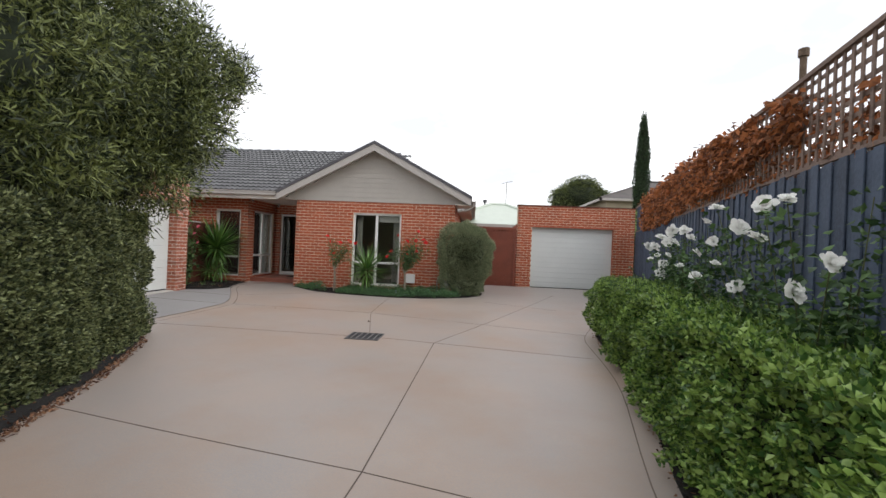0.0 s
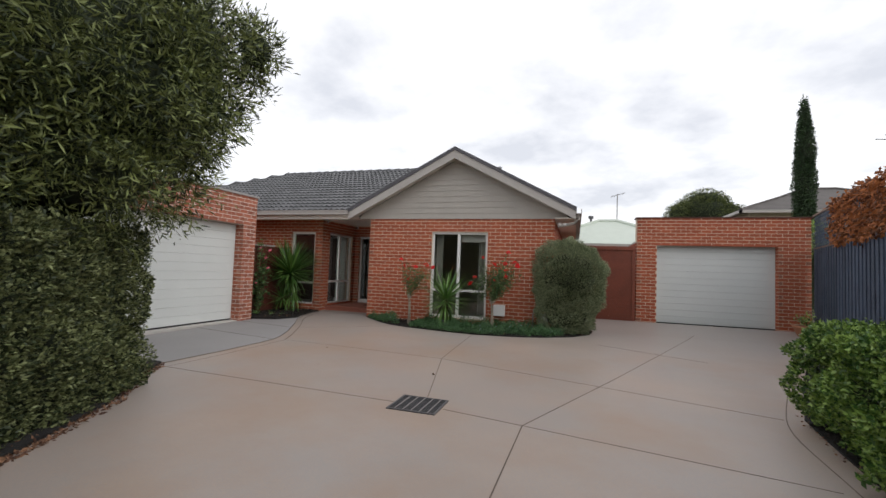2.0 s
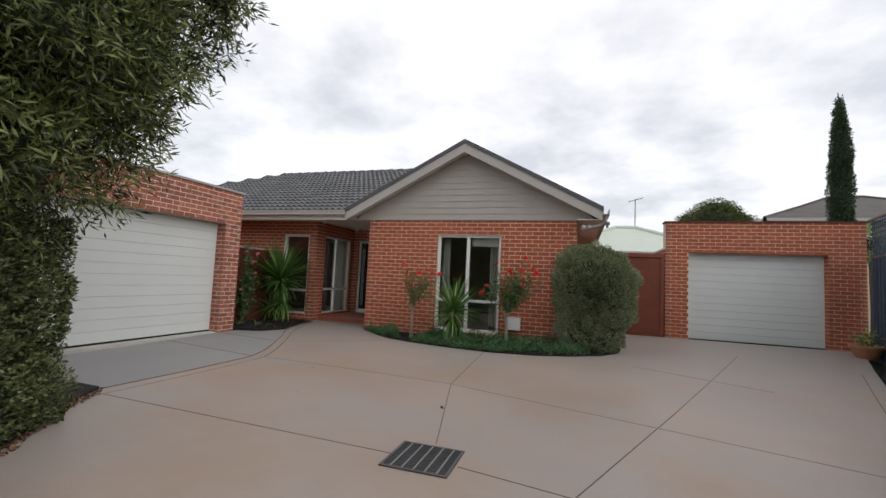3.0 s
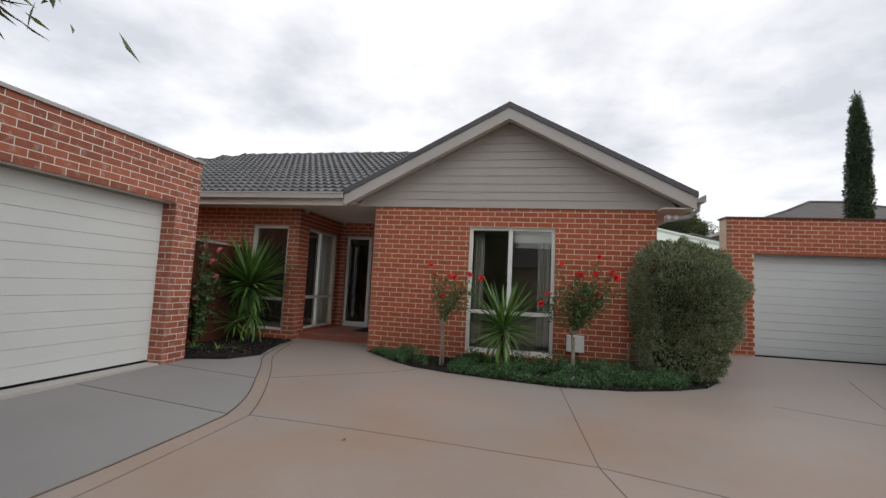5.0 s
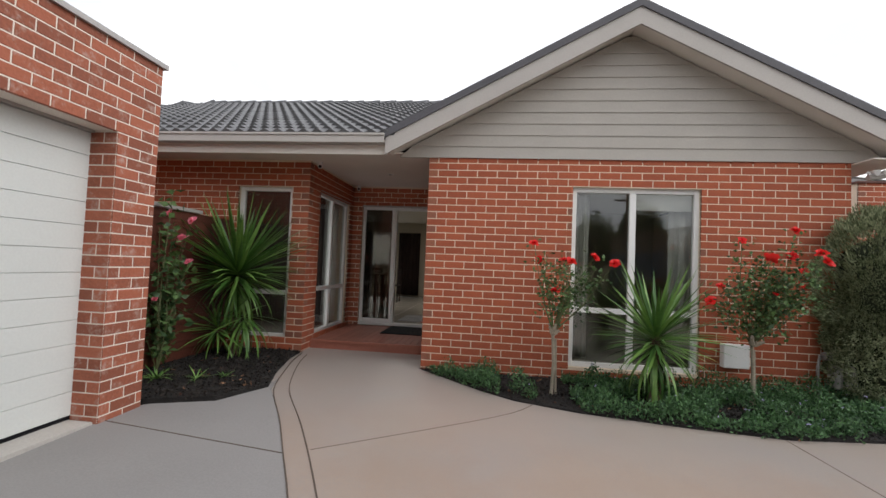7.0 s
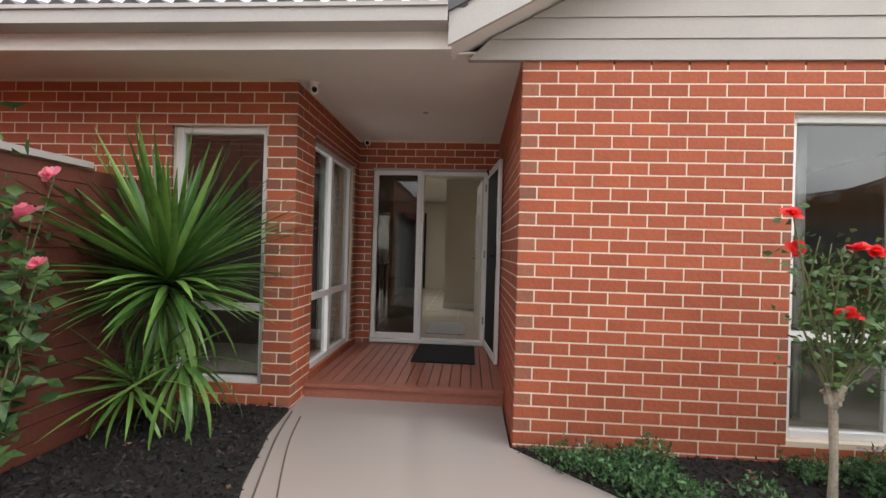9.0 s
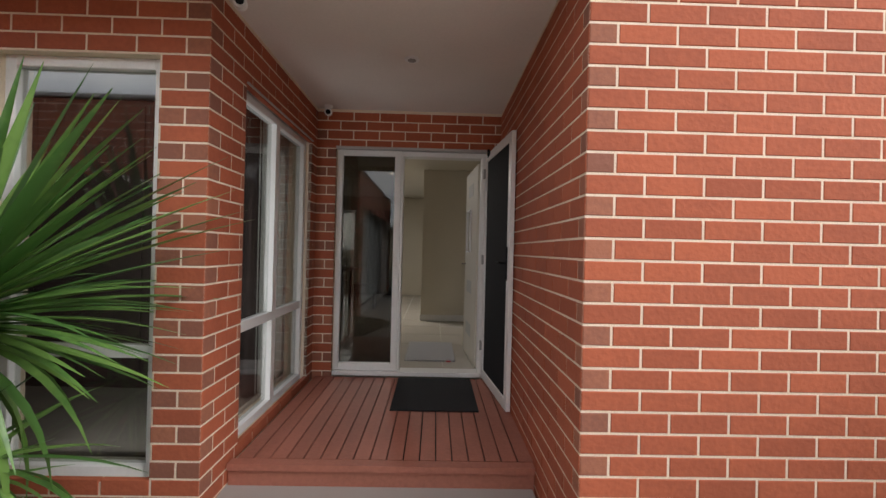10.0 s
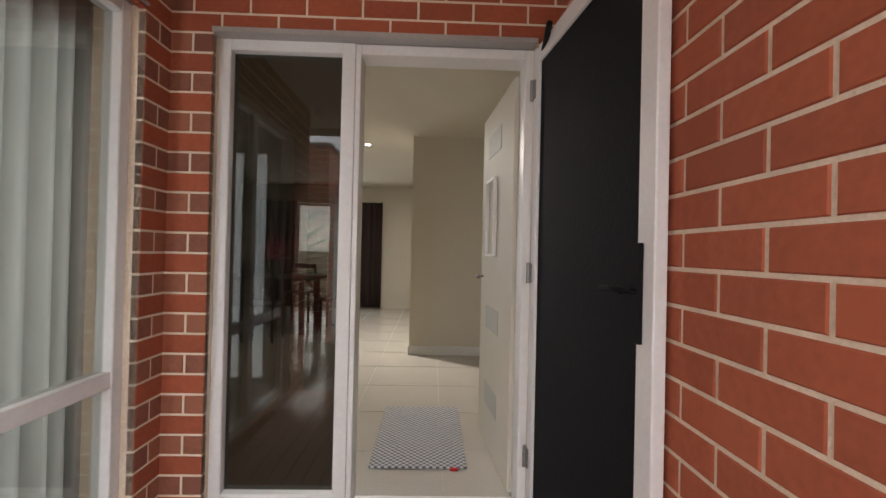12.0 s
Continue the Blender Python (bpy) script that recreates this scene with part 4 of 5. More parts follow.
# garden beds
bm = bmesh.new()
prism(bm, BED_EDGE + [(-0.2, 12.0)], -0.4, -0.19)
part("garden_bed", bm, M_soil)["kind"] = "structure"
bm = bmesh.new()
prism(bm, LEFT_BED + [(-8.6, 10.3), (-8.6, 12.4)], -0.4, -0.17)
part("garden_bed", bm, M_soil)["kind"] = "structure"
bm = bmesh.new()
prism(bm, RIGHT_EDGE + [(5.9, 14.5), (2.2, -3.0)], -0.42, -0.235)
part("garden_bed", bm, M_soil)["kind"] = "structure"
bm = bmesh.new()
prism(bm, HEDGE_EDGE[::-1] + [(-7.0, -3.0), (-7.0, 6.2)], -0.42, -0.22)
part("garden_bed", bm, M_soil)["kind"] = "structure"


def chips(name, region, n, size, z, material, seed, up=0.5, kind="stuff"):
    """Loose chips and leaves scattered on the ground in a region given as polygon."""
    rng = np.random.default_rng(seed)
    xs, ys = [p[0] for p in region], [p[1] for p in region]
    P = []
    while len(P) < n:
        x, y = rng.uniform(min(xs), max(xs)), rng.uniform(min(ys), max(ys))
        inside, j = False, len(region) - 1
        for i in range(len(region)):
            if (region[i][1] > y) != (region[j][1] > y) and x < (region[j][0] - region[i][0]) * (y - region[i][1]) / (region[j][1] - region[i][1]) + region[i][0]:
                inside = not inside
            j = i
        if inside:
            P.append((x, y, (z(x, y) if callable(z) else z) + rng.uniform(0.0, 0.012)))
    D = rng.normal(0, 1, (n, 3)) * (1, 1, up)
    return leaves(name, P, D, size, size * 0.5, material, None, seed=seed, kind=kind)


M_chip = leafmat("bark_chip", (0.034, 0.027, 0.022), (0.009, 0.0075, 0.007), rough=0.95, trans=0.0)
front_bed = BED_EDGE + [(-0.2, 12.0)]
left_bed = LEFT_BED + [(-8.6, 10.3), (-8.6, 12.4)]
chips("mulch_chips", front_bed, 9000, 0.035, -0.19, M_chip, 1)
chips("mulch_chips", left_bed, 9000, 0.035, -0.17, M_chip, 2)
chips("mulch_chips", RIGHT_EDGE + [(5.9, 14.5), (2.6, -1.0)], 14000, 0.04, -0.235, M_chip, 3)
chips("fallen_leaves", left_bed, 90, 0.05, -0.165, M_L_litter, 4, up=0.2)
chips("fallen_leaves", front_bed, 140, 0.045, -0.185, M_L_litter, 5, up=0.2)
strip = [(x - 0.5, y) for x, y in HEDGE_EDGE] + [(x + 0.10, y) for x, y in HEDGE_EDGE[::-1]]
chips("leaf_litter", strip, 9000, 0.045, lambda x, y: gz(x, y) + 0.004, M_L_litter, 6, up=0.25)
chips("leaf_litter", [(x - 0.05, y) for x, y in RIGHT_EDGE[1:8]] + [(x + 0.2, y) for x, y in RIGHT_EDGE[1:8][::-1]], 700, 0.03, lambda x, y: gz(x, y) + 0.002, M_L_litter, 7, up=0.25)
chips("driveway_leaf", [(-6, 8.9), (1.5, 3), (1.5, 8), (-3, 9.5)], 4, 0.06, lambda x, y: gz(x, y) + 0.004, M_bark, 8, up=0.2)

# blue fence
FD = Vector((0.2405, 1, 0)).normalized()
fa = math.degrees(math.atan2(FD.y, FD.x))
bf = thing("paling_fence", fence_x(-3.5) + 0.0, -3.5, 0, "", "", kind="structure", rz=fa)
L = 18.5
boxes("fence_rail", M_blue, bf, (0, -0.06, 0.2, L, -0.02, 0.28), (0, -0.06, 1.6, L, -0.02, 1.68))
boxes("backing_boards", M_blue, bf, (0, -0.016, -0.15, L, -0.004, 1.9))
boxes("plinth", M_blue, bf, (0, -0.0, -0.4, L, 0.03, -0.12))
cache = {}
k, x = 0, 0.0
for k in range(int(L / 0.098)):
    w = 0.105
    key = k % 6
    if key not in cache:
        bm = bmesh.new()
        box(bm, 0, -0.0, -0.15, w, 0.014, 1.94 - 0.006 * key)
        bmesh.ops.bevel(bm, geom=list(bm.edges), offset=0.003, segments=1, affect="EDGES")
        cache[key] = mesh_of("paling", bm, M_blue)
    p = new("paling", cache[key])
    p.parent = bf
    p.location = (k * 0.098, 0.002 if k % 2 else 0.018, 0)
slat_near, slat_far = [], []
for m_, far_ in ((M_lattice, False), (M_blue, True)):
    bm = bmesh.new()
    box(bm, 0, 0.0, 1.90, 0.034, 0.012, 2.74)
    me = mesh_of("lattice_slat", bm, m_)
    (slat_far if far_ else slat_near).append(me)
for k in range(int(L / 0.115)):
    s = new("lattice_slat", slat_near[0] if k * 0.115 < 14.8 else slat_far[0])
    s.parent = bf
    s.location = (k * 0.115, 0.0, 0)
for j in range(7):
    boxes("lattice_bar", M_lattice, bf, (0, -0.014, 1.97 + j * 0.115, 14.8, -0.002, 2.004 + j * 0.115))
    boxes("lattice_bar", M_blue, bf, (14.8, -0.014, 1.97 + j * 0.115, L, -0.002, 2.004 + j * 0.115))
boxes("lattice_rail", M_lattice, bf, (0, -0.02, 2.74, L, 0.03, 2.78), (0, -0.02, 1.93, L, 0.022, 1.965))
for k in range(8):
    boxes("fence_post", M_blue, bf, (0.4 + k * 2.4, -0.12, -0.4, 0.5 + k * 2.4, -0.03, 1.9))


# vine on the lattice
def fence_pt(y, off, z):
    return (fence_x(y) - off * 0.972, y + off * 0.234, z)


rng = np.random.default_rng(11)
P = []
while len(P) < 6500:
    y = rng.uniform(3.3, 12.6)
    u = (y - 3.3) / 9.3
    lo = 2.25 - 0.35 * min(1, max(0, u * 1.5)) + 0.12 * noise.noise(Vector((y * 1.7, 0, 0)))
    hi = 2.62 + 0.25 * min(1, u * 3) + 0.12 * noise.noise(Vector((y * 2.3, 5, 0)))
    z = rng.uniform(lo, hi)
    if noise.noise(Vector((y * 2.2, z * 2.6, 3))) > (-0.3 if u > 0.2 else -0.05):
        off = abs(rng.normal(0.03, 0.06))
        P.append(fence_pt(y, off, z))
for _ in range(2600):
    y = rng.uniform(1.2, 7.0)
    z = rng.uniform(1.9, 2.35 + 0.25 * noise.noise(Vector((y * 1.5, 8, 2))) + 0.1)
    P.append(fence_pt(y, -abs(rng.normal(0.12, 0.1)), z))
vine = thing("climbing_vine", *fence_pt(8, 0, 2.2), "dry orange-brown climbing vine hanging over the fence lattice", "vine")
P = np.array(P) - np.array(vine.location)
D = np.tile((-0.5, 0.1, -0.9), (len(P), 1))
leaves("foliage", P, D, 0.085, 0.05, M_L_dry, vine, jitter=0.7, seed=12)
bm = bmesh.new()
for k in range(9):
    pts = []
    y0 = 4.4 + k * 0.85
    for j in range(8):
        pts.append(Vector(fence_pt(y0 + j * 0.14, 0.03 + 0.02 * math.sin(j * 2 + k), 2.0 + 0.1 * j + 0.08 * math.sin(j * 1.3 + k))) - vine.location)
    tube(bm, pts, 0.008, 0.004, 5)
part("stem", bm, M_bark, vine)["kind"] = "stuff"


# hedges
def along(path, n, rng):
    seg = [math.dist(a, b) for a, b in zip(path, path[1:])]
    tot = sum(seg)
    out = []
    for s in rng.uniform(0, tot, n):
        for (a, b), l in zip(zip(path, path[1:]), seg):
            if s <= l:
                f = s / l
                out.append((a[0] + (b[0] - a[0]) * f, a[1] + (b[1] - a[1]) * f, (b[0] - a[0]) / l, (b[1] - a[1]) / l))
                break
            s -= l
        else:
            out.append((b[0], b[1], (b[0] - a[0]) / l, (b[1] - a[1]) / l))
    return np.array(out)


def hedge(name, path, side, width, z0, z1, material, n_face, n_top, length, leaf_w, label, seed, loose=0.06, lean=0.0, end=True, rough=1.0, jitter=0.55):
    """A clipped hedge along a path; side: +1 if its body lies to the right of the path's direction."""
    h = thing(name, path[0][0], path[0][1], z0, label, "hedge")
    o = np.array(h.location)
    rng = np.random.default_rng(seed)
    f = along(path, n_face, rng)
    nrm = np.stack([f[:, 3], -f[:, 2], 0 * f[:, 0]], 1) * side
    z = rng.uniform(z0, z1, n_face)
    bulge = np.array([noise.noise(Vector((a[0] * 2.1, a[1] * 2.1, zz * 2.4))) for a, zz in zip(f, z)]) * 0.16 * rough
    bulge += np.array([noise.noise(Vector((a[0] * 7.1, a[1] * 7.1, zz * 7.4))) for a, zz in zip(f, z)]) * 0.10 * rough
    depth = -bulge + np.abs(rng.normal(0, loose, n_face)) + lean * (z - z0) + np.clip((z - z1 + 0.15) / 0.15, 0, 1) ** 2 * 0.08
    P1 = np.stack([f[:, 0], f[:, 1], z], 1) + nrm * depth[:, None]
    D1 = -nrm + (0, 0, 0.35)
    t = along(path, n_top, rng)
    n2 = np.stack([t[:, 3], -t[:, 2], 0 * t[:, 0]], 1) * side
    d = rng.uniform(0.0, width, n_top)
    zt = z1 + np.array([noise.noise(Vector((a[0] * 1.8 + 7, a[1] * 1.8, dd * 2))) for a, dd in zip(t, d)]) * 0.07 * rough + np.array([noise.noise(Vector((a[0] * 7 + 7, a[1] * 7, dd * 7))) for a, dd in zip(t, d)]) * 0.06 * (rough - 0.6) - np.abs(rng.normal(0, loose * 0.7, n_top)) + rng.exponential(0.012, n_top)
    P2 = np.stack([t[:, 0], t[:, 1], zt], 1) + n2 * d[:, None]
    D2 = np.tile((0, 0, 1.0), (n_top, 1)) - n2 * 0.2
    # far end
    e = path[-1]
    a = np.array(path[-1]) - np.array(path[-2])
    a = a / np.linalg.norm(a)
    ne = np.array((a[1], -a[0])) * side
    m = int(n_face * width / 8)
    dd, zz = rng.uniform(0, width, m), rng.uniform(z0, z1, m)
    P3 = np.stack([e[0] + ne[0] * dd, e[1] + ne[1] * dd, zz], 1) - np.concatenate([a, [0]]) * np.abs(rng.normal(0, loose, m))[:, None]
    D3 = np.tile((a[0], a[1], 0.3), (m, 1))
    leaves("foliage", np.concatenate([P1, P2, P3]) - o, np.concatenate([D1, D2, D3]), length, leaf_w, material, h, jitter=jitter, seed=seed)
    # dark body behind the leaves paints in the hedge's inner shade
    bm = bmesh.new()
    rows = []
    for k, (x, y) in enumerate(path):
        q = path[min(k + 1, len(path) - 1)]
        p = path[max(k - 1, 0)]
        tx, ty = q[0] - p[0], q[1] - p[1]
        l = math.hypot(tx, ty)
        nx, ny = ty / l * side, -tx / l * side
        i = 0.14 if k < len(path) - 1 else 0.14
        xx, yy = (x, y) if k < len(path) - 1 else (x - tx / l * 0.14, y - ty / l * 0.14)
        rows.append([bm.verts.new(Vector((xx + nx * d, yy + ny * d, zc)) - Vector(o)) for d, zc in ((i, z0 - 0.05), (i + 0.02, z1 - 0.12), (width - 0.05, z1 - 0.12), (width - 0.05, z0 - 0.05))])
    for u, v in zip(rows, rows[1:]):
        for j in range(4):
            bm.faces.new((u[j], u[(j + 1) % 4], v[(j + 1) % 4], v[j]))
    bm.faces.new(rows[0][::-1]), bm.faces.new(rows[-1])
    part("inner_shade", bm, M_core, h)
    return h


LH = [(-2.75, -1.0), (-2.85, 1.0), (-2.92, 2.3), (-3.22, 3.3), (-3.65, 4.3), (-4.0, 4.95), (-4.25, 5.45)]
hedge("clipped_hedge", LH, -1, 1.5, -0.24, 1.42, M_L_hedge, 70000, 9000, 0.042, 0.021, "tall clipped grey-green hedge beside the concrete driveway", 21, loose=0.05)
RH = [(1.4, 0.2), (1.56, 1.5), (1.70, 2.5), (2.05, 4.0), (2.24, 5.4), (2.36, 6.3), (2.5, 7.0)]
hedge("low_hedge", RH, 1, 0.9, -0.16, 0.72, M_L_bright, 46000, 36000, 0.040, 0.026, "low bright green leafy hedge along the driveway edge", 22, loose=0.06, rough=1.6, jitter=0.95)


def blob_tree(name, x, y, z, label, category, blobs, trunk, material, n, length, width, seed, shell=0.28, core=0.78, droop=0.0, twig=0, shape=1.0):
    """Crown of leaf clumps over lumpy bodies, on a tapering trunk with limbs. blobs: centre and radii, from the foot."""
    t = thing(name, x, y, z, label, category)
    rng = np.random.default_rng(seed)
    vol = np.array([b[3] * b[4] + b[4] * b[5] + b[3] * b[5] for b in blobs])
    allP, allD = [], []
    for bi, (b, share) in enumerate(zip(blobs, vol / vol.sum())):
        m = int(n * share)
        d = rng.normal(0, 1, (m, 3))
        d /= np.linalg.norm(d, axis=1, keepdims=True)
        if shape != 1.0:
            k = 1 / (np.abs(d) ** shape).sum(1) ** (1 / shape)
        else:
            k = np.ones(m)
        lum = np.array([noise.noise(Vector(q * 2.6) + Vector((bi * 3.1, seed, 0))) + 0.7 * noise.noise(Vector(q * 7.5) + Vector((bi, 0, seed))) for q in d])
        r = (k * (1 + 0.26 * lum * (1.15 if shape == 1.0 else 0.8))) - np.abs(rng.normal(0, shell, m)) * 0.6
        P = np.array(b[:3]) + d * r[:, None] * np.array(b[3:6])
        allP.append(P)
        allD.append(d + (0, 0, 0.15 - droop))
    P, D = np.concatenate(allP), np.concatenate(allD)
    if twig:
        # leaves come in sprays
        c = rng.integers(0, len(P), len(P) // twig)
        off = rng.normal(0, length * 0.55, (len(c) * twig, 3))
        P = np.repeat(P[c], twig, 0) + off
        D = np.repeat(D[c], twig, 0) * 0.5 + off / (np.linalg.norm(off, axis=1, keepdims=True) + 1e-9)
        open_ = np.array([noise.noise(Vector(q) * 2.3 + Vector((seed, 0, 0))) for q in P[::twig]]) > -0.27
        keep = np.repeat(open_, twig)
        P, D = P[keep], D[keep]
    leaves("crown", P, D, length, width, material, t, jitter=0.6, seed=seed)
    # near-black lumps give the crown its inner shade by colour
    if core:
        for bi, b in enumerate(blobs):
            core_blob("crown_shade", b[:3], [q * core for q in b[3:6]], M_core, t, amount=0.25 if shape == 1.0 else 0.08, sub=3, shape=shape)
    if trunk:
        bm = bmesh.new()
        tube(bm, [(0, 0, -0.1), (0.03, 0.02, trunk[0] * 0.5), (0, 0, trunk[0])], trunk[1], trunk[1] * 0.7, 9)
        for b in blobs:
            tube(bm, [(0, 0, trunk[0] * 0.8), (b[0] * 0.5, b[1] * 0.5, (trunk[0] + b[2]) / 2), (b[0] * 0.9, b[1] * 0.9, b[2] + b[5] * 0.3)], trunk[1] * 0.6, trunk[1] * 0.15, 7)
        part("trunk", bm, M_bark, t)
    return t


blob_tree("broad_tree", -4.7, 3.6, -0.24, "dark green tree of narrow leaves overhanging the clipped hedge", "tree",
          [(0.2, 1.0, 3.3, 1.6, 1.6, 1.45), (0.25, -0.7, 2.9, 1.65, 1.5, 1.35), (0.1, -2.6, 3.1, 1.75, 1.5, 1.5), (0.0, 0.3, 4.6, 1.5, 1.6, 1.1), (0.75, 1.75, 3.65, 0.85, 0.75, 0.8), (0.6, 1.3, 2.9, 1.15, 1.0, 0.8), (1.4, 2.2, 3.8, 0.28, 0.25, 0.3), (0.1, -1.6, 4.8, 1.5, 1.7, 1.0), (-0.2, -4.6, 3.2, 1.8, 1.5, 1.8), (0.2, 1.0, 2.2, 1.3, 1.1, 0.8), (0.3, -0.8, 2.0, 1.45, 1.3, 0.7), (0.2, -2.8, 2.0, 1.5, 1.4, 0.8)],
          (2.2, 0.16), M_L_tree, 300000, 0.095, 0.018, 31, twig=9, core=0.58, droop=0.1)

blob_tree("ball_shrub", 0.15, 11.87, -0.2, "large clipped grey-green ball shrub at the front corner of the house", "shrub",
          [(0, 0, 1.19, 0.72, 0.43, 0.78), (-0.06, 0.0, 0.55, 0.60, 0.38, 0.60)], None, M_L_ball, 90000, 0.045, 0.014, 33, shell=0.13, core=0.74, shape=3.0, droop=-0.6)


def bloom(name, loc, r, material, parent, seed, layers=4):
    """An open flower: whorls of cupped petals, the inner ones upright, the outer ones laid back."""
    rng = np.random.default_rng(seed)
    f = Vector((0, -0.55, 0.65)) + Vector(rng.normal(0, 0.3, 3))
    m = Matrix.Translation(Vector(loc)) @ f.to_track_quat("Z", "Y").to_matrix().to_4x4()
    bm = bmesh.new()
    for j in range(layers):
        n = 5 if layers < 3 else (4, 5, 6, 7, 7)[j]
        for i in range(n):
            a = 2 * math.pi * (i + 0.5 * (j % 2)) / n + rng.uniform(-0.35, 0.35)
            tilt = radians(10 + (64 / max(1, layers - 1)) * j) + rng.uniform(-0.25, 0.25)
            length = r * (0.62 + 0.10 * j) * rng.uniform(0.75, 1.2)
            half = r * (0.40 if layers < 3 else 0.20 + 0.055 * j) * rng.uniform(0.8, 1.2)
            rows = []
            for u, w in ((0.0, 0.3), (0.5, 1.0), (0.85, 0.95), (1.0, 0.5)):
                row = []
                for v in (-1, 0, 1):
                    rad = math.sin(tilt) * length * u + 0.14 * length * u * u * u - abs(v) * 0.12 * half
                    up = math.cos(tilt) * length * u - 0.10 * length * u ** 3 + abs(v) * 0.22 * half * u - 0.3 * r
                    x, y = rad, v * half * w
                    row.append(bm.verts.new(m @ Vector((x * math.cos(a) - y * math.sin(a), x * math.sin(a) + y * math.cos(a), up))))
                rows.append(row)
            for p, q in zip(rows, rows[1:]):
                for k in range(2):
                    bm.faces.new((p[k], p[k + 1], q[k + 1], q[k]))
    return part(name, bm, material, parent, smooth=True)


def rose_bush(name, x, y, z, blooms, r, petal, label, stems, leafn, seed, standard=0.0, blob=None, leaf=0.05, front=(0, 0, 0)):
    """Standard or bush rose: canes from the foot to the blooms, leaves along them."""
    t = thing(name, x, y, z, label, "rose bush")
    rng = np.random.default_rng(seed)
    o = np.array((x, y, z))
    bm = bmesh.new()
    P, D = [], []
    head = np.array((0, 0, standard))
    if standard:
        tube(bm, [(0, 0, -0.03), (0.015, 0, standard * 0.5), (0, 0, standard)], 0.018, 0.016, 8)
        tube(bm, [(0.045, 0.02, -0.03), (0.03, 0.02, standard * 0.9)], 0.014, 0.014, 6)
        for k in range(7):
            a = rng.normal(0, 0.035, 3)
            tube(bm, [tuple(head + a * 0.2), tuple(head + a + (0, 0, 0.05))], 0.028, 0.012, 6)
        part("stem", bm, M_stem, t, "pale bare stem")
        bm = bmesh.new()
    ends = [np.array(b) - o for b in blooms]
    for k in range(stems):
        d = rng.normal(0, 1, 3) * (blob[3:] if blob else (0.2, 0.15, 0.1))
        ends.append((np.array(blob[:3]) - o if blob else head + (0, 0, 0.4)) + d)
    for e in ends:
        mid = head * 0.5 + e * 0.5 + rng.normal(0, 0.05, 3)
        tube(bm, [tuple(head), tuple(mid), tuple(e)], 0.007, 0.003, 5)
        m = leafn // len(ends)
        f = rng.uniform(0.35, 1.0, m)[:, None]
        q = np.where(f < 0.5, head + (mid - head) * f * 2, mid + (e - mid) * (f * 2 - 1))
        P.append(q + rng.normal(0, 0.055, (m, 3)))
        D.append(rng.normal(0, 1, (m, 3)) * (1, 1, 0.5))
    part("cane", bm, M_cane, t)["kind"] = "stuff"
    leaves("foliage", np.concatenate(P), np.concatenate(D), leaf, leaf * 0.6, M_L_rose, t, seed=seed)
    for k, b in enumerate(blooms):
        bloom("flower", np.array(b) - o + front, r * rng.uniform(0.6, 1.15), petal, t, seed + k + 1, layers=2 if petal is M_P_pink else 5)
    return t


RED_A = [(-3.70, 11.3, 1.34), (-3.32, 11.3, 1.17), (-3.08, 11.35, 1.22), (-2.90, 11.3, 1.16), (-3.48, 11.25, 0.87), (-3.64, 11.35, 1.17), (-3.40, 11.3, 1.18)]
RED_B = [(-1.71, 11.3, 1.43), (-1.44, 11.3, 1.27), (-1.22, 11.35, 1.30), (-1.00, 11.3, 1.34), (-0.94, 11.3, 1.26), (-1.18, 11.25, 1.16), (-1.18, 11.3, 1.02), (-1.42, 11.25, 0.92), (-1.89, 11.3, 0.98), (-1.16, 11.4, 1.56), (-1.99, 11.3, 0.83)]
rose_bush("standard_rose", -3.48, 11.32, -0.19, RED_A, 0.056, M_P_red, "standard rose with red blooms on a thin bare stem", 16, 760, 41, standard=0.62, blob=(-3.25, 11.32, 1.06, 0.20, 0.13, 0.11), leaf=0.048)
rose_bush("standard_rose", -1.52, 11.45, -0.19, RED_B, 0.056, M_P_red, "tall standard rose covered in red blooms beside the brick wall", 24, 2200, 61, standard=0.60, blob=(-1.32, 11.38, 1.10, 0.24, 0.14, 0.18), leaf=0.048)

WHITE = [(2.15, 2.46, 1.46), (2.09, 2.18, 1.46), (2.25, 2.85, 1.34), (2.44, 3.63, 1.43), (2.38, 3.42, 1.26), (2.62, 4.4, 1.40), (2.77, 5.01, 1.41), (3.15, 6.6, 1.26), (2.97, 5.85, 1.13), (2.79, 5.11, 1.13),
         (2.91, 5.59, 0.88), (2.51, 3.93, 0.94), (2.37, 3.35, 1.08), (2.26, 2.88, 0.93), (2.06, 2.06, 0.97), (1.98, 1.74, 1.12), (2.17, 2.54, 1.27), (2.48, 3.83, 1.16), (2.37, 3.37, 1.54), (3.0, 6.0, 1.25), (2.85, 5.3, 1.3), (2.55, 4.1, 1.31), (2.70, 4.75, 1.28), (2.95, 5.7, 1.38), (3.02, 6.2, 1.08), (2.66, 4.55, 1.02), (2.88, 5.45, 1.02)]
rose_bush("white_rose", 2.95, 4.7, -0.23, [b for b in WHITE if b[1] > 3.5], 0.064, M_P_white, "white rose bush in full bloom against the blue-grey fence", 30, 4600, 81, blob=(2.85, 4.8, 0.85, 0.2, 0.8, 0.28), leaf=0.058, front=(-0.06, -0.09, 0.03))
rose_bush("white_rose", 2.55, 2.5, -0.23, [b for b in WHITE if b[1] <= 3.5], 0.062, M_P_white, "white rose bush with large open blooms behind the low hedge", 12, 2400, 121, blob=(2.4, 2.4, 0.85, 0.18, 0.7, 0.28), leaf=0.058, front=(-0.04, -0.06, 0.02))

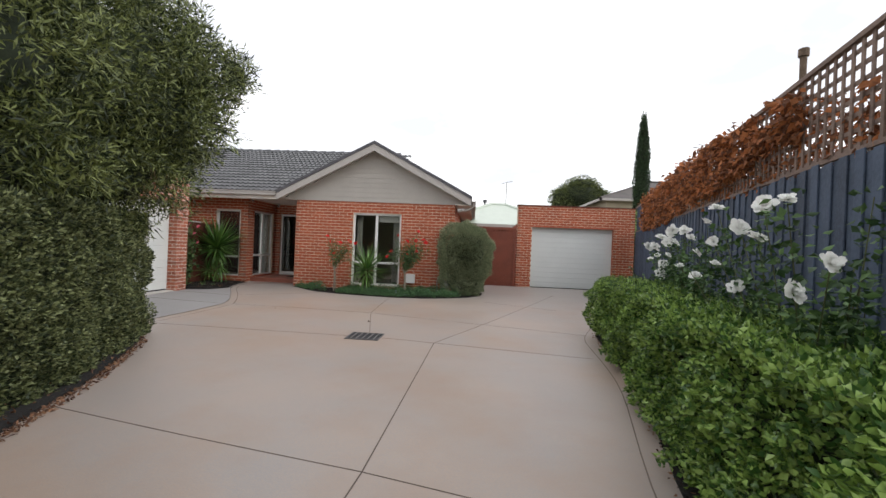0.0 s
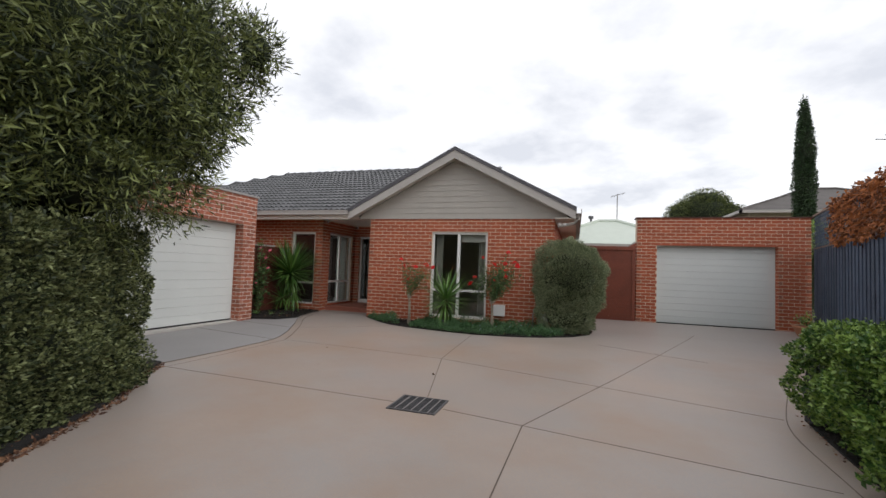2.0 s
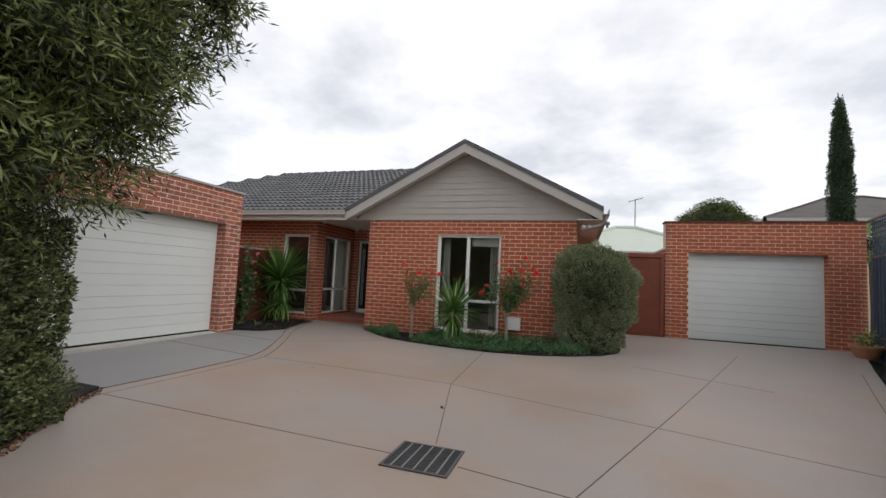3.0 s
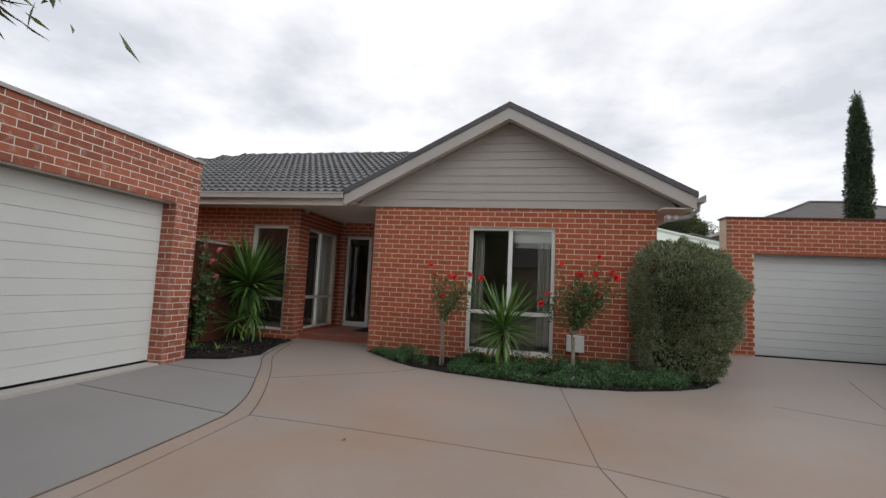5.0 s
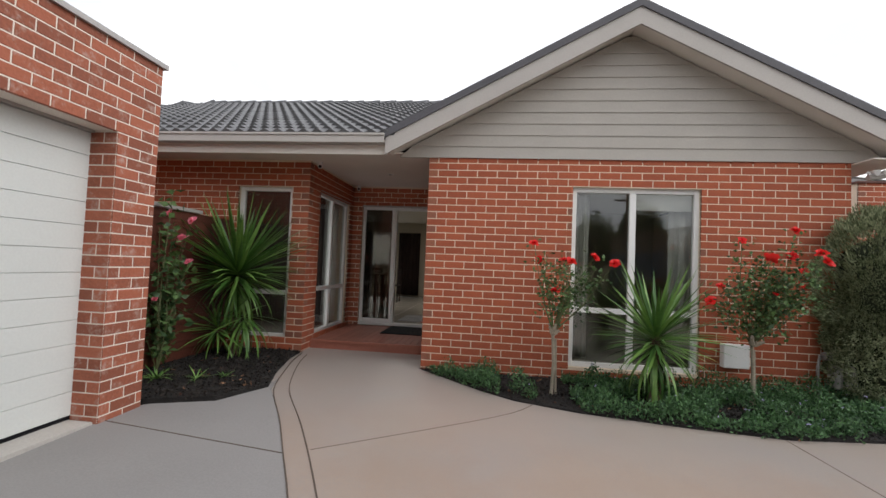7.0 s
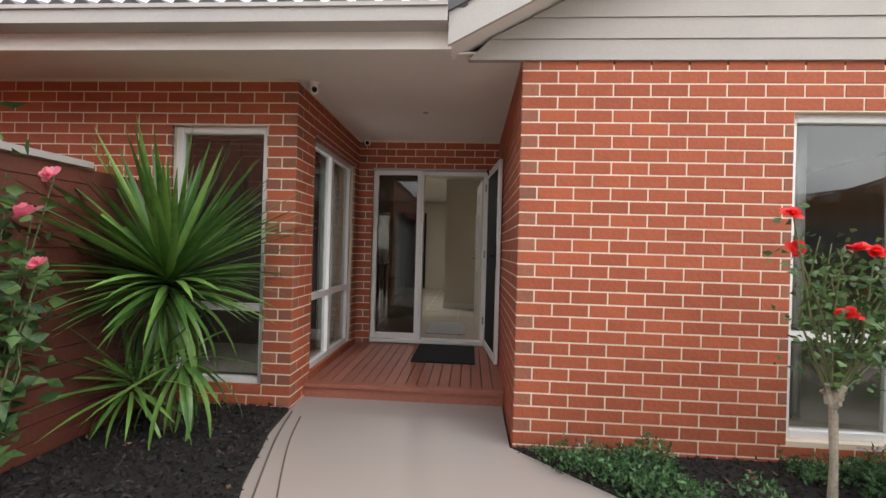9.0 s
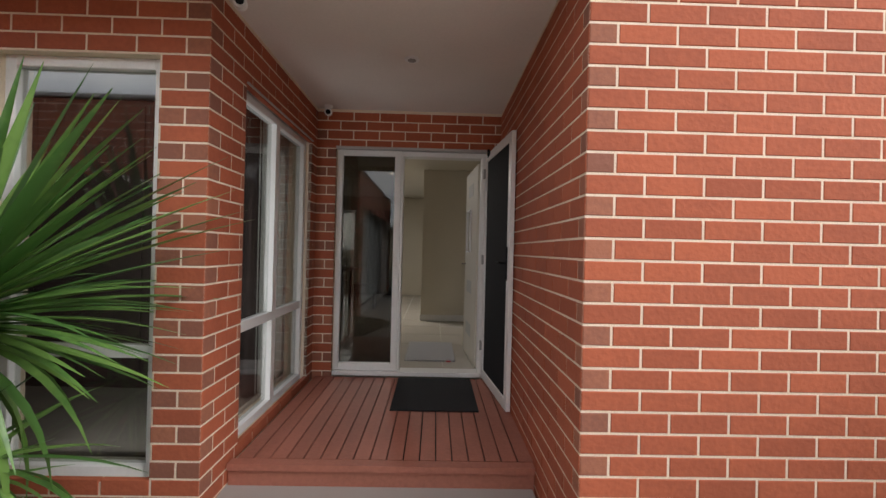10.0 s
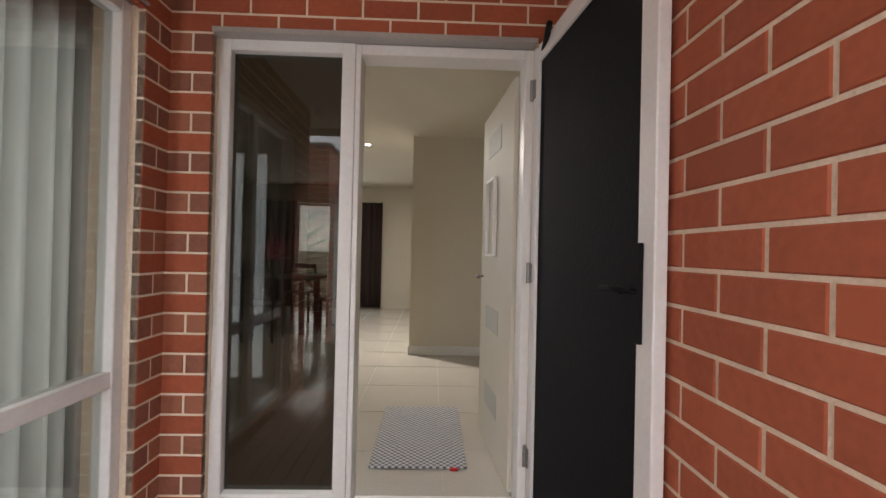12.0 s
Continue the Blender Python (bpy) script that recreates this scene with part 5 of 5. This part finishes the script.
PINK = [(-7.49, 11.29, 1.45), (-7.54, 11.23, 1.25), (-7.40, 11.16, 1.00), (-7.60, 11.10, 1.50), (-7.62, 11.0, 0.6)]
rose_bush("pink_climber", -7.6, 11.05, -0.17, PINK, 0.085, M_P_pink, "tall climber with pink trumpet flowers before the red-brown fence", 12, 430, 141, blob=(-7.6, 11.1, 0.9, 0.07, 0.16, 0.4), leaf=0.095, front=(0.06, -0.10, 0))


# yuccas
def blade_mesh(length, width, droop, material):
    bm = bmesh.new()
    rows = []
    for k in range(7):
        s = k / 6
        w = width * (0.55 + 1.3 * s - 1.9 * s * s) if s < 1 else 0
        w = max(w, 0.0015)
        y = length * s * (1 - 0.25 * droop * s)
        z = -droop * length * s * s * 0.55
        rows.append([bm.verts.new((-w, y, z + w * 0.35)), bm.verts.new((0, y, z)), bm.verts.new((w, y, z + w * 0.35))])
    for a, b in zip(rows, rows[1:]):
        for j in range(2):
            bm.faces.new((a[j], a[j + 1], b[j + 1], b[j]))
    return mesh_of("leaf", bm, material, True)


M_L_yuc = mat("yucca_blade", (0.16, 0.29, 0.065), 0.38, var=0.5, scale=6, fine=20, bump=0.05, per="object", island=1.2, color2=(0.055, 0.135, 0.028))
BLADES = [blade_mesh(1.0, 0.036, d, M_L_yuc) for d in (0.0, 0.12, 0.32, 0.85)]


def yucca(x, y, z, heads, trunk_h, label, seed):
    t = thing("yucca", x, y, z, label, "yucca plant")
    rng = np.random.default_rng(seed)
    bm = bmesh.new()
    tube(bm, [(0, 0, -0.05), (0.01, 0, 0.1), (0, 0.01, 0.3), (0, 0, trunk_h)], 0.06, 0.045, 10)
    part("trunk", bm, M_bark, t, "stout pale brown trunk", smooth=True)
    for hx, hy, hz, n, length, lo, hi in heads:
        for k in range(n):
            az = k * 137.5 + rng.uniform(-10, 10)
            f = k / n
            el = hi + (lo - hi) * f ** 0.62 + rng.uniform(-5, 5)
            l = length * rng.uniform(0.8, 1.1) * (0.8 + 0.35 * math.sin(math.pi * min(1, f + 0.2)))
            b = new("leaf", BLADES[0 if el > 55 else 1 if el > 20 else 2 if el > -15 else 3])
            b.parent = t
            b.matrix_local = pose(hx, hy, hz - 0.16 * f, 0, 0, az) @ pose(0, 0.03, 0, el, rng.uniform(-15, 15), 0) @ Matrix.Diagonal((l * (0.9 if el > 0 else 1.05), l, l, 1))
    return t


yucca(-7.32, 11.95, -0.17, [(0, 0, 1.10, 210, 0.92, -16, 84), (0, -0.02, 0.92, 44, 0.64, -80, -20), (-0.16, -0.10, 0.40, 44, 0.60, -30, 62), (0.12, 0.0, 0.50, 34, 0.6, -60, 20)], 1.1, "tall spiky green yucca in dark mulch beside the brick pier", 51)
yucca(-2.53, 11.2, -0.19, [(0, 0, 0.70, 120, 0.68, -18, 84), (0, 0, 0.52, 40, 0.56, -78, -10)], 0.65, "spiky green yucca growing in front of the white window", 52)

# ground cover
rng = np.random.default_rng(71)
gc = thing("ground_cover", -2.0, 11.2, -0.19, "low green trailing ground cover with tiny pale purple flowers", "ground cover", kind="")
P = []
while len(P) < 24000:
    x, y = rng.uniform(-4.95, 0.4), rng.uniform(10.55, 11.95)
    d = min(math.dist((x, y), e) for e in BED_EDGE)
    front = np.interp(x, [p[0] for p in BED_EDGE[:10]], [p[1] for p in BED_EDGE[:10]])
    if y < front - 0.07 * (0.5 + noise.noise(Vector((x * 4, 0, 7)))):
        continue
    if -4.0 < x < -3.3 and noise.noise(Vector((x * 3, y * 3, 0))) < 0.35:
        continue
    h = 0.07 + 0.20 * max(0, noise.noise(Vector((x * 3.5, y * 3.5, 1))) + 0.3)
    if noise.noise(Vector((x * 2.2, y * 2.2, 4))) > -0.25:
        P.append((x, y, -0.19 + rng.uniform(0.0, h)))
P = np.array(P) - np.array(gc.location)
leaves("foliage", P, np.tile((0, -0.2, 0.8), (len(P), 1)), 0.036, 0.017, M_L_cover, gc, jitter=0.9, seed=72)
M_P_lilac = leafmat("lilac_petal", (0.55, 0.52, 0.75), (0.40, 0.35, 0.62), trans=0.1)
Q = P[rng.integers(0, len(P), 60)] + (0, 0, 0.05)
Q = np.repeat(Q, 5, 0)
leaves("flowers", Q, rng.normal(0, 1, (len(Q), 3)) * (1, 1, 0.3), 0.016, 0.012, M_P_lilac, gc, seed=73)
# strappy little plants in the left bed
def strap_plant(x, y, label, seed, n=22, l=0.22):
    t = thing("strap_plant", x, y, -0.17, label, "small plant")
    rng = np.random.default_rng(seed)
    for k in range(n):
        b = new("leaf", BLADES[2 if k % 2 else 3])
        b.parent = t
        b.matrix_local = pose(0, 0, 0, 0, 0, k * 137.5) @ pose(0, 0.0, 0, rng.uniform(20, 60), 0, 0) @ Matrix.Diagonal((0.25, l * rng.uniform(0.6, 1.2), l, 1))


strap_plant(-7.35, 10.75, "small strappy green plant in the dark mulch", 1)
strap_plant(-7.0, 10.85, "small strappy green plant in the dark mulch", 2, 16, 0.18)
strap_plant(-6.35 - 0.45, 11.0, "small strappy green plant in the dark mulch", 3, 12, 0.15)

# meter box, gas meter, tap
mb = thing("meter_box", -1.42, 11.93, 0.2, "small off-white wall-mounted service box on the brick wall", "service box")
boxes("case", M_white, mb, (-0.135, -0.04, -0.13, 0.135, 0.05, 0.13), bevel=0.008)
gm = thing("gas_meter", -0.48, 11.86, 0.05, "weathered beige gas meter with pipes at the foot of the wall", "gas meter")
boxes("meter_body", M_cap, gm, (-0.02, -0.09, -0.12, 0.19, 0.08, 0.14), bevel=0.025)
boxes("dial_plate", M_white, gm, (0.05, -0.095, 0.02, 0.13, -0.091, 0.07))
bm = bmesh.new()
tube(bm, [(0.02, 0, 0.14), (0.02, 0, 0.22), (-0.13, 0, 0.22), (-0.15, 0, 0.1), (-0.15, 0, -0.24)], 0.016, n=8)
tube(bm, [(0.15, 0, 0.14), (0.15, 0, 0.25), (0.15, 0.12, 0.25)], 0.016, n=8)
tube(bm, [(-0.10, -0.01, 0.22), (-0.03, -0.01, 0.22)], 0.045, n=12)
tube(bm, [(0.08, 0, -0.12), (0.08, 0, -0.24)], 0.012, n=8)
part("pipework", bm, M_metal, gm, smooth=False)
tp = thing("garden_ornament", -7.85, 10.78, -0.17, "small white wire ladder ornament with pink top in mulch", "garden ornament")
for k, sx in enumerate((-0.045, 0.045)):
    bm = bmesh.new()
    tube(bm, [(sx, 0, -0.05), (sx, 0, 0.16), (sx + 0.01, -0.015, 0.24), (sx + 0.05, -0.03, 0.29), (sx + 0.09, -0.03, 0.27)], 0.008, 0.007, 8)
    part("upright", bm, M_white, tp, smooth=True)
for k in range(4):
    bm = bmesh.new()
    tube(bm, [(-0.045, 0, 0.02 + k * 0.055), (0.045, 0, 0.045 + k * 0.055)], 0.005, n=6)
    part("rung", bm, M_white, tp)
bm = bmesh.new()
box(bm, 0.0, -0.06, 0.275, 0.13, 0.03, 0.285)
part("top_plate", bm, M_P_pink, tp, "pink painted top", bevel=0.002)

# drain
dr = thing("drain_grate", -1.2, 5.99, -0.245, "steel drain grate set in the concrete driveway", "drain grate", rz=0)
# flat dark plate in place of the shaded hollow below the bars
boxes("pit_shade", M_gap_shade, dr, (-0.24, -0.225, -0.03, 0.24, 0.225, -0.001))
boxes("grate_frame", M_grate, dr, (-0.25, -0.235, -0.01, 0.25, -0.215, 0.006), (-0.25, 0.215, -0.01, 0.25, 0.235, 0.006), (-0.25, -0.215, -0.01, -0.23, 0.215, 0.006), (0.23, -0.215, -0.01, 0.25, 0.215, 0.006))
for k in range(5):
    boxes("crossbar", M_metal, dr, (-0.17 + k * 0.085 - 0.006, -0.215, 0.0, -0.17 + k * 0.085 + 0.006, 0.215, 0.005))
for k in range(17):
    boxes("bar", M_grate, dr, (-0.23, -0.2 + k * 0.025 - 0.004, -0.001, 0.23, -0.2 + k * 0.025 + 0.004, 0.004))

pt = thing("planter_bowl", 5.42, 13.85, -0.14, "terracotta bowl planter with sparse greenery by the garage corner", "planter")
bm = bmesh.new()
tube(bm, [(0, 0, 0), (0, 0, 0.1), (0, 0, 0.24)], 0.16, 0.27, 18)
tube(bm, [(0, 0, 0.22), (0, 0, 0.26)], 0.28, 0.28, 18)
part("bowl", bm, M_terracotta, pt)
rng = np.random.default_rng(3)
P = rng.normal(0, 0.09, (160, 3)) * (1, 1, 0.9) + (0, 0, 0.36)
leaves("plant", P, P - (0, 0, 0.2), 0.09, 0.03, M_L_bright, pt, kind="stuff", seed=5)

# sensor light and pipes under the gable's right eave
sl = thing("sensor_light", -0.1, 11.93, 2.26, "small twin floodlight under the eave corner", "floodlight")
bm = bmesh.new()
tube(bm, [(0, 0, 0), (0.02, -0.05, 0), (0.03, -0.09, -0.015)], 0.02, 0.034, 10)
tube(bm, [(0.1, 0, 0), (0.12, -0.05, 0), (0.14, -0.09, -0.015)], 0.02, 0.034, 10)
part("lamp_head", bm, M_white, sl)
dp = thing("downpipe", 0.33, 11.9, 0, "grey eave pipe running back under the gutter", "pipe")
bm = bmesh.new()
tube(bm, [(0, -0.1, 2.47), (0.0, -0.08, 2.36), (-0.1, -0.02, 2.27), (-0.45, 0.0, 2.2)], 0.035, n=8)
part("pipe", bm, M_trim, dp)


# neighbours
def hip_house(name, x0, y0, x1, y1, z0, ze, zr, wall, roof, label, over=0.5, windows=()):
    h = thing(name, (x0 + x1) / 2, (y0 + y1) / 2, z0, label, "house")
    ox, oy = (x0 + x1) / 2, (y0 + y1) / 2
    boxes("wall", wall, h, (x0 - ox, y0 - oy, 0, x1 - ox, y1 - oy, ze - z0))
    bm = bmesh.new()
    a, b, c, d = x0 - over - ox, y0 - over - oy, x1 + over - ox, y1 + over - oy
    ins = min(c - a, d - b) / 2 * 0.98
    for lo, hi in (((a, b, c, d), None),):
        v = [bm.verts.new(p) for p in ((a, b, ze - z0), (c, b, ze - z0), (c, d, ze - z0), (a, d, ze - z0), (a + ins, b + ins, zr - z0), (c - ins, b + ins, zr - z0), (c - ins, d - ins, zr - z0), (a + ins, d - ins, zr - z0))]
        for f in ((0, 1, 5, 4), (1, 2, 6, 5), (2, 3, 7, 6), (3, 0, 4, 7), (4, 5, 6, 7), (3, 2, 1, 0)):
            bm.faces.new([v[k] for k in f])
    part("roof", bm, roof, h)
    bm = bmesh.new()
    for p, q in (((a, b), (c, b)), ((c, b), (c, d)), ((a, b), (a, d))):
        box(bm, min(p[0], q[0]) - 0.06, min(p[1], q[1]) - 0.06, ze - z0 - 0.14, max(p[0], q[0]) + 0.06, max(p[1], q[1]) + 0.06, ze - z0 - 0.01)
    part("gutter", bm, M_trim, h)
    bm = bmesh.new()
    for p, q in ((4, 0), (5, 1), (4, 5), (6, 2)):
        P8 = [(a, b, ze - z0), (c, b, ze - z0), (c, d, ze - z0), (a, d, ze - z0), (a + ins, b + ins, zr - z0), (c - ins, b + ins, zr - z0), (c - ins, d - ins, zr - z0)]
        tube(bm, [P8[p], P8[q]], 0.09, n=6)
    part("ridge", bm, roof, h)
    for wx, wz, ww, wh in windows:
        wi = new("window")
        wi.parent = h
        wi.location = (wx - ox, y0 - oy - 0.01, wz - z0)
        boxes("frame", M_white, wi, (0, -0.02, 0, 0.06, 0.02, wh), (ww - 0.06, -0.02, 0, ww, 0.02, wh), (0.06, -0.02, 0, ww - 0.06, 0.02, 0.06), (0.06, -0.02, wh - 0.06, ww - 0.06, 0.02, wh))
        boxes("pane", M_black, wi, (0.06, -0.005, 0.06, ww - 0.06, 0.005, wh - 0.06))
    return h


M_browntile = mat("brown_tile_roof", (0.15, 0.095, 0.07), 0.7, var=0.3, scale=3, fine=20)
M_rooffar = mat("grey_far_roof", (0.085, 0.073, 0.066), 0.7, var=0.3, scale=1.5, fine=14)
hip_house("neighbour_house", 8.3, 26.0, 17.5, 34.0, -0.4, 4.5, 6.25, M_render, M_rooffar, "cream rendered two-storey house with a grey hipped tile roof", windows=((11.0, 2.6, 1.6, 1.2),))
hip_house("neighbour_house", 3.0, 24.0, 7.6, 29.0, -0.4, 2.7, 3.9, M_render, M_rooffar, "low neighbouring house with a grey tiled roof behind the garage")
gh = hip_house("neighbour_house", -1.2, 18.2, 4.2, 23.0, -0.4, 2.25, 3.35, M_render, M_greenroof, "low neighbouring building with a pale green metal roof", over=0.2)
sat = thing("satellite_dish", 4.3, 24.6, 3.2, "small dark satellite dish on a roof", "satellite dish")
bm = bmesh.new()
tube(bm, [(0, 0, -0.9), (0, 0, 0.2)], 0.03, n=6)
tube(bm, [(0, 0, 0.2), (0, -0.03, 0.21), (-0.02, -0.1, 0.24)], 0.08, 0.36, 14)
part("dish", bm, M_grate, sat)
an = thing("roof_antenna", 1.9, 21.0, 3.2, "thin metal television antenna on the green roof", "antenna")
bm = bmesh.new()
tube(bm, [(0, 0, -0.3), (0, 0, 1.35)], 0.02, n=6)
tube(bm, [(-0.25, 0, 1.25), (0.3, 0, 1.4)], 0.012, n=5)
for k in range(5):
    tube(bm, [(-0.2 + k * 0.11, -0.25, 1.26 + k * 0.03), (-0.2 + k * 0.11, 0.25, 1.26 + k * 0.03)], 0.008, n=4)
part("mast", bm, M_metal, an)
vp = thing("roof_vent", 0.85, 20.4, 3.1, "short dark metal flue on the green roof", "flue")
bm = bmesh.new()
tube(bm, [(0, 0, -0.4), (0, 0, 0.35)], 0.05, n=8)
tube(bm, [(0, 0, 0.33), (0, 0, 0.45)], 0.1, 0.1, 10)
part("flue", bm, M_grate, vp)
fl = thing("terracotta_flue", 6.27, 7.94, 4.2, "slim weathered flue rising behind the fence", "flue")
bm = bmesh.new()
tube(bm, [(0, 0, -4.6), (0, 0, 0.75)], 0.055, n=10)
tube(bm, [(0, 0, 0.72), (0, 0, 0.86)], 0.085, 0.085, 10)
part("flue", bm, M_bark, fl)

blob_tree("cypress", 8.22, 20.5, -0.4, "tall narrow dark green pencil cypress behind the garage", "tree",
          [(0, 0, 1.6, 0.30, 0.30, 1.6), (0.02, 0, 3.2, 0.33, 0.33, 1.7), (0, 0.03, 4.9, 0.32, 0.32, 1.7), (0.02, 0, 6.2, 0.27, 0.27, 1.4), (0, 0, 7.3, 0.17, 0.17, 1.0)], (1.0, 0.12), M_L_dark, 26000, 0.09, 0.03, 35, shell=0.2, core=0.8)
blob_tree("distant_tree", 14.9, 60, -0.5, "rounded dark green tree standing far behind the roofs", "tree",
          [(0, 0, 9.3, 3.6, 3.2, 2.3), (-2.2, 0, 9.0, 2.0, 2.2, 1.8), (2.2, 0, 9.2, 2.2, 2.2, 1.6), (0.3, 0, 11.0, 2.4, 2.0, 1.3)], (7.0, 0.35), M_L_tree, 22000, 0.22, 0.08, 36, core=0.78)
bush = blob_tree("yellow_shrub", 6.2, 15.2, -0.3, "small yellow-green shrub tips above the fence corner", "shrub", [(0, 0, 2.6, 0.25, 0.3, 0.45)], (2.2, 0.03), M_L_bright, 900, 0.06, 0.03, 37, core=0)
cb = thing("power_cable", 14.0, 24, 7.5, "thin overhead power cables on a timber pole", "cable")
bm = bmesh.new()
tube(bm, [(14, 3, -8), (14, 3, 0.6)], 0.12, n=8)
for k in range(2):
    tube(bm, [(-1.5, 0.6 * k, -0.1), (6, 1.5 * k, -0.35), (14, 3 * k, 0.4)], 0.02, n=5)
part("wires", bm, M_black, cb)

# the street side behind the camera
st = hip_house("street_house", -9, -22, 9, -13, -0.4, 2.6, 4.4, M_render, M_rooffar, "plain cream house across the street with a tiled roof")

# the tiled house over the fence, which the front window mirrors
nb_ = hip_house("neighbour_house", 8.8, -9.0, 18.0, 3.0, -0.4, 2.7, 4.9, M_render, M_browntile, "low cream house over the fence with a brown tiled roof")
ox, oy, half = 13.4, -3.0, 5.1
for k in range(17):
    f = k / 17
    a, b = half * (1 - f), 6.5 - 5.1 * f
    z = 3.1 + 2.2 * f
    bm = bmesh.new()
    box(bm, -a, b - 0.10, z, a, b, z + 0.03)
    box(bm, -a, -b, z, -a + 0.10, b - 0.101, z + 0.03)
    part("tile_course", bm, M_browntile, nb_)
for x, y, h, s_ in ((2.4, -10.5, 3.4, 71), (6.2, -13.5, 4.6, 72), (-5.0, -9.0, 3.0, 73)):
    blob_tree("street_tree", x, y, -0.4, "dark green leafy tree on the street side", "tree",
              [(0, 0, h, 1.3, 1.2, 1.5), (0.7, 0, h - 0.6, 1.0, 1.0, 0.9), (-0.7, 0.2, h - 0.4, 0.9, 0.9, 1.0)], (h - 0.5, 0.13), M_L_tree, 9000, 0.16, 0.06, s_, core=0.7)
pp = thing("power_pole", 4.8, -12.0, -0.4, "tall timber power pole with a crossarm by the street", "power pole")
bm = bmesh.new()
tube(bm, [(0, 0, -0.2), (0, 0, 7.0)], 0.13, 0.09, 10)
part("pole", bm, M_bark, pp)
boxes("crossarm", M_bark, pp, (-0.9, 0.09, 6.2, 0.9, 0.19, 6.32))

lay_bricks()
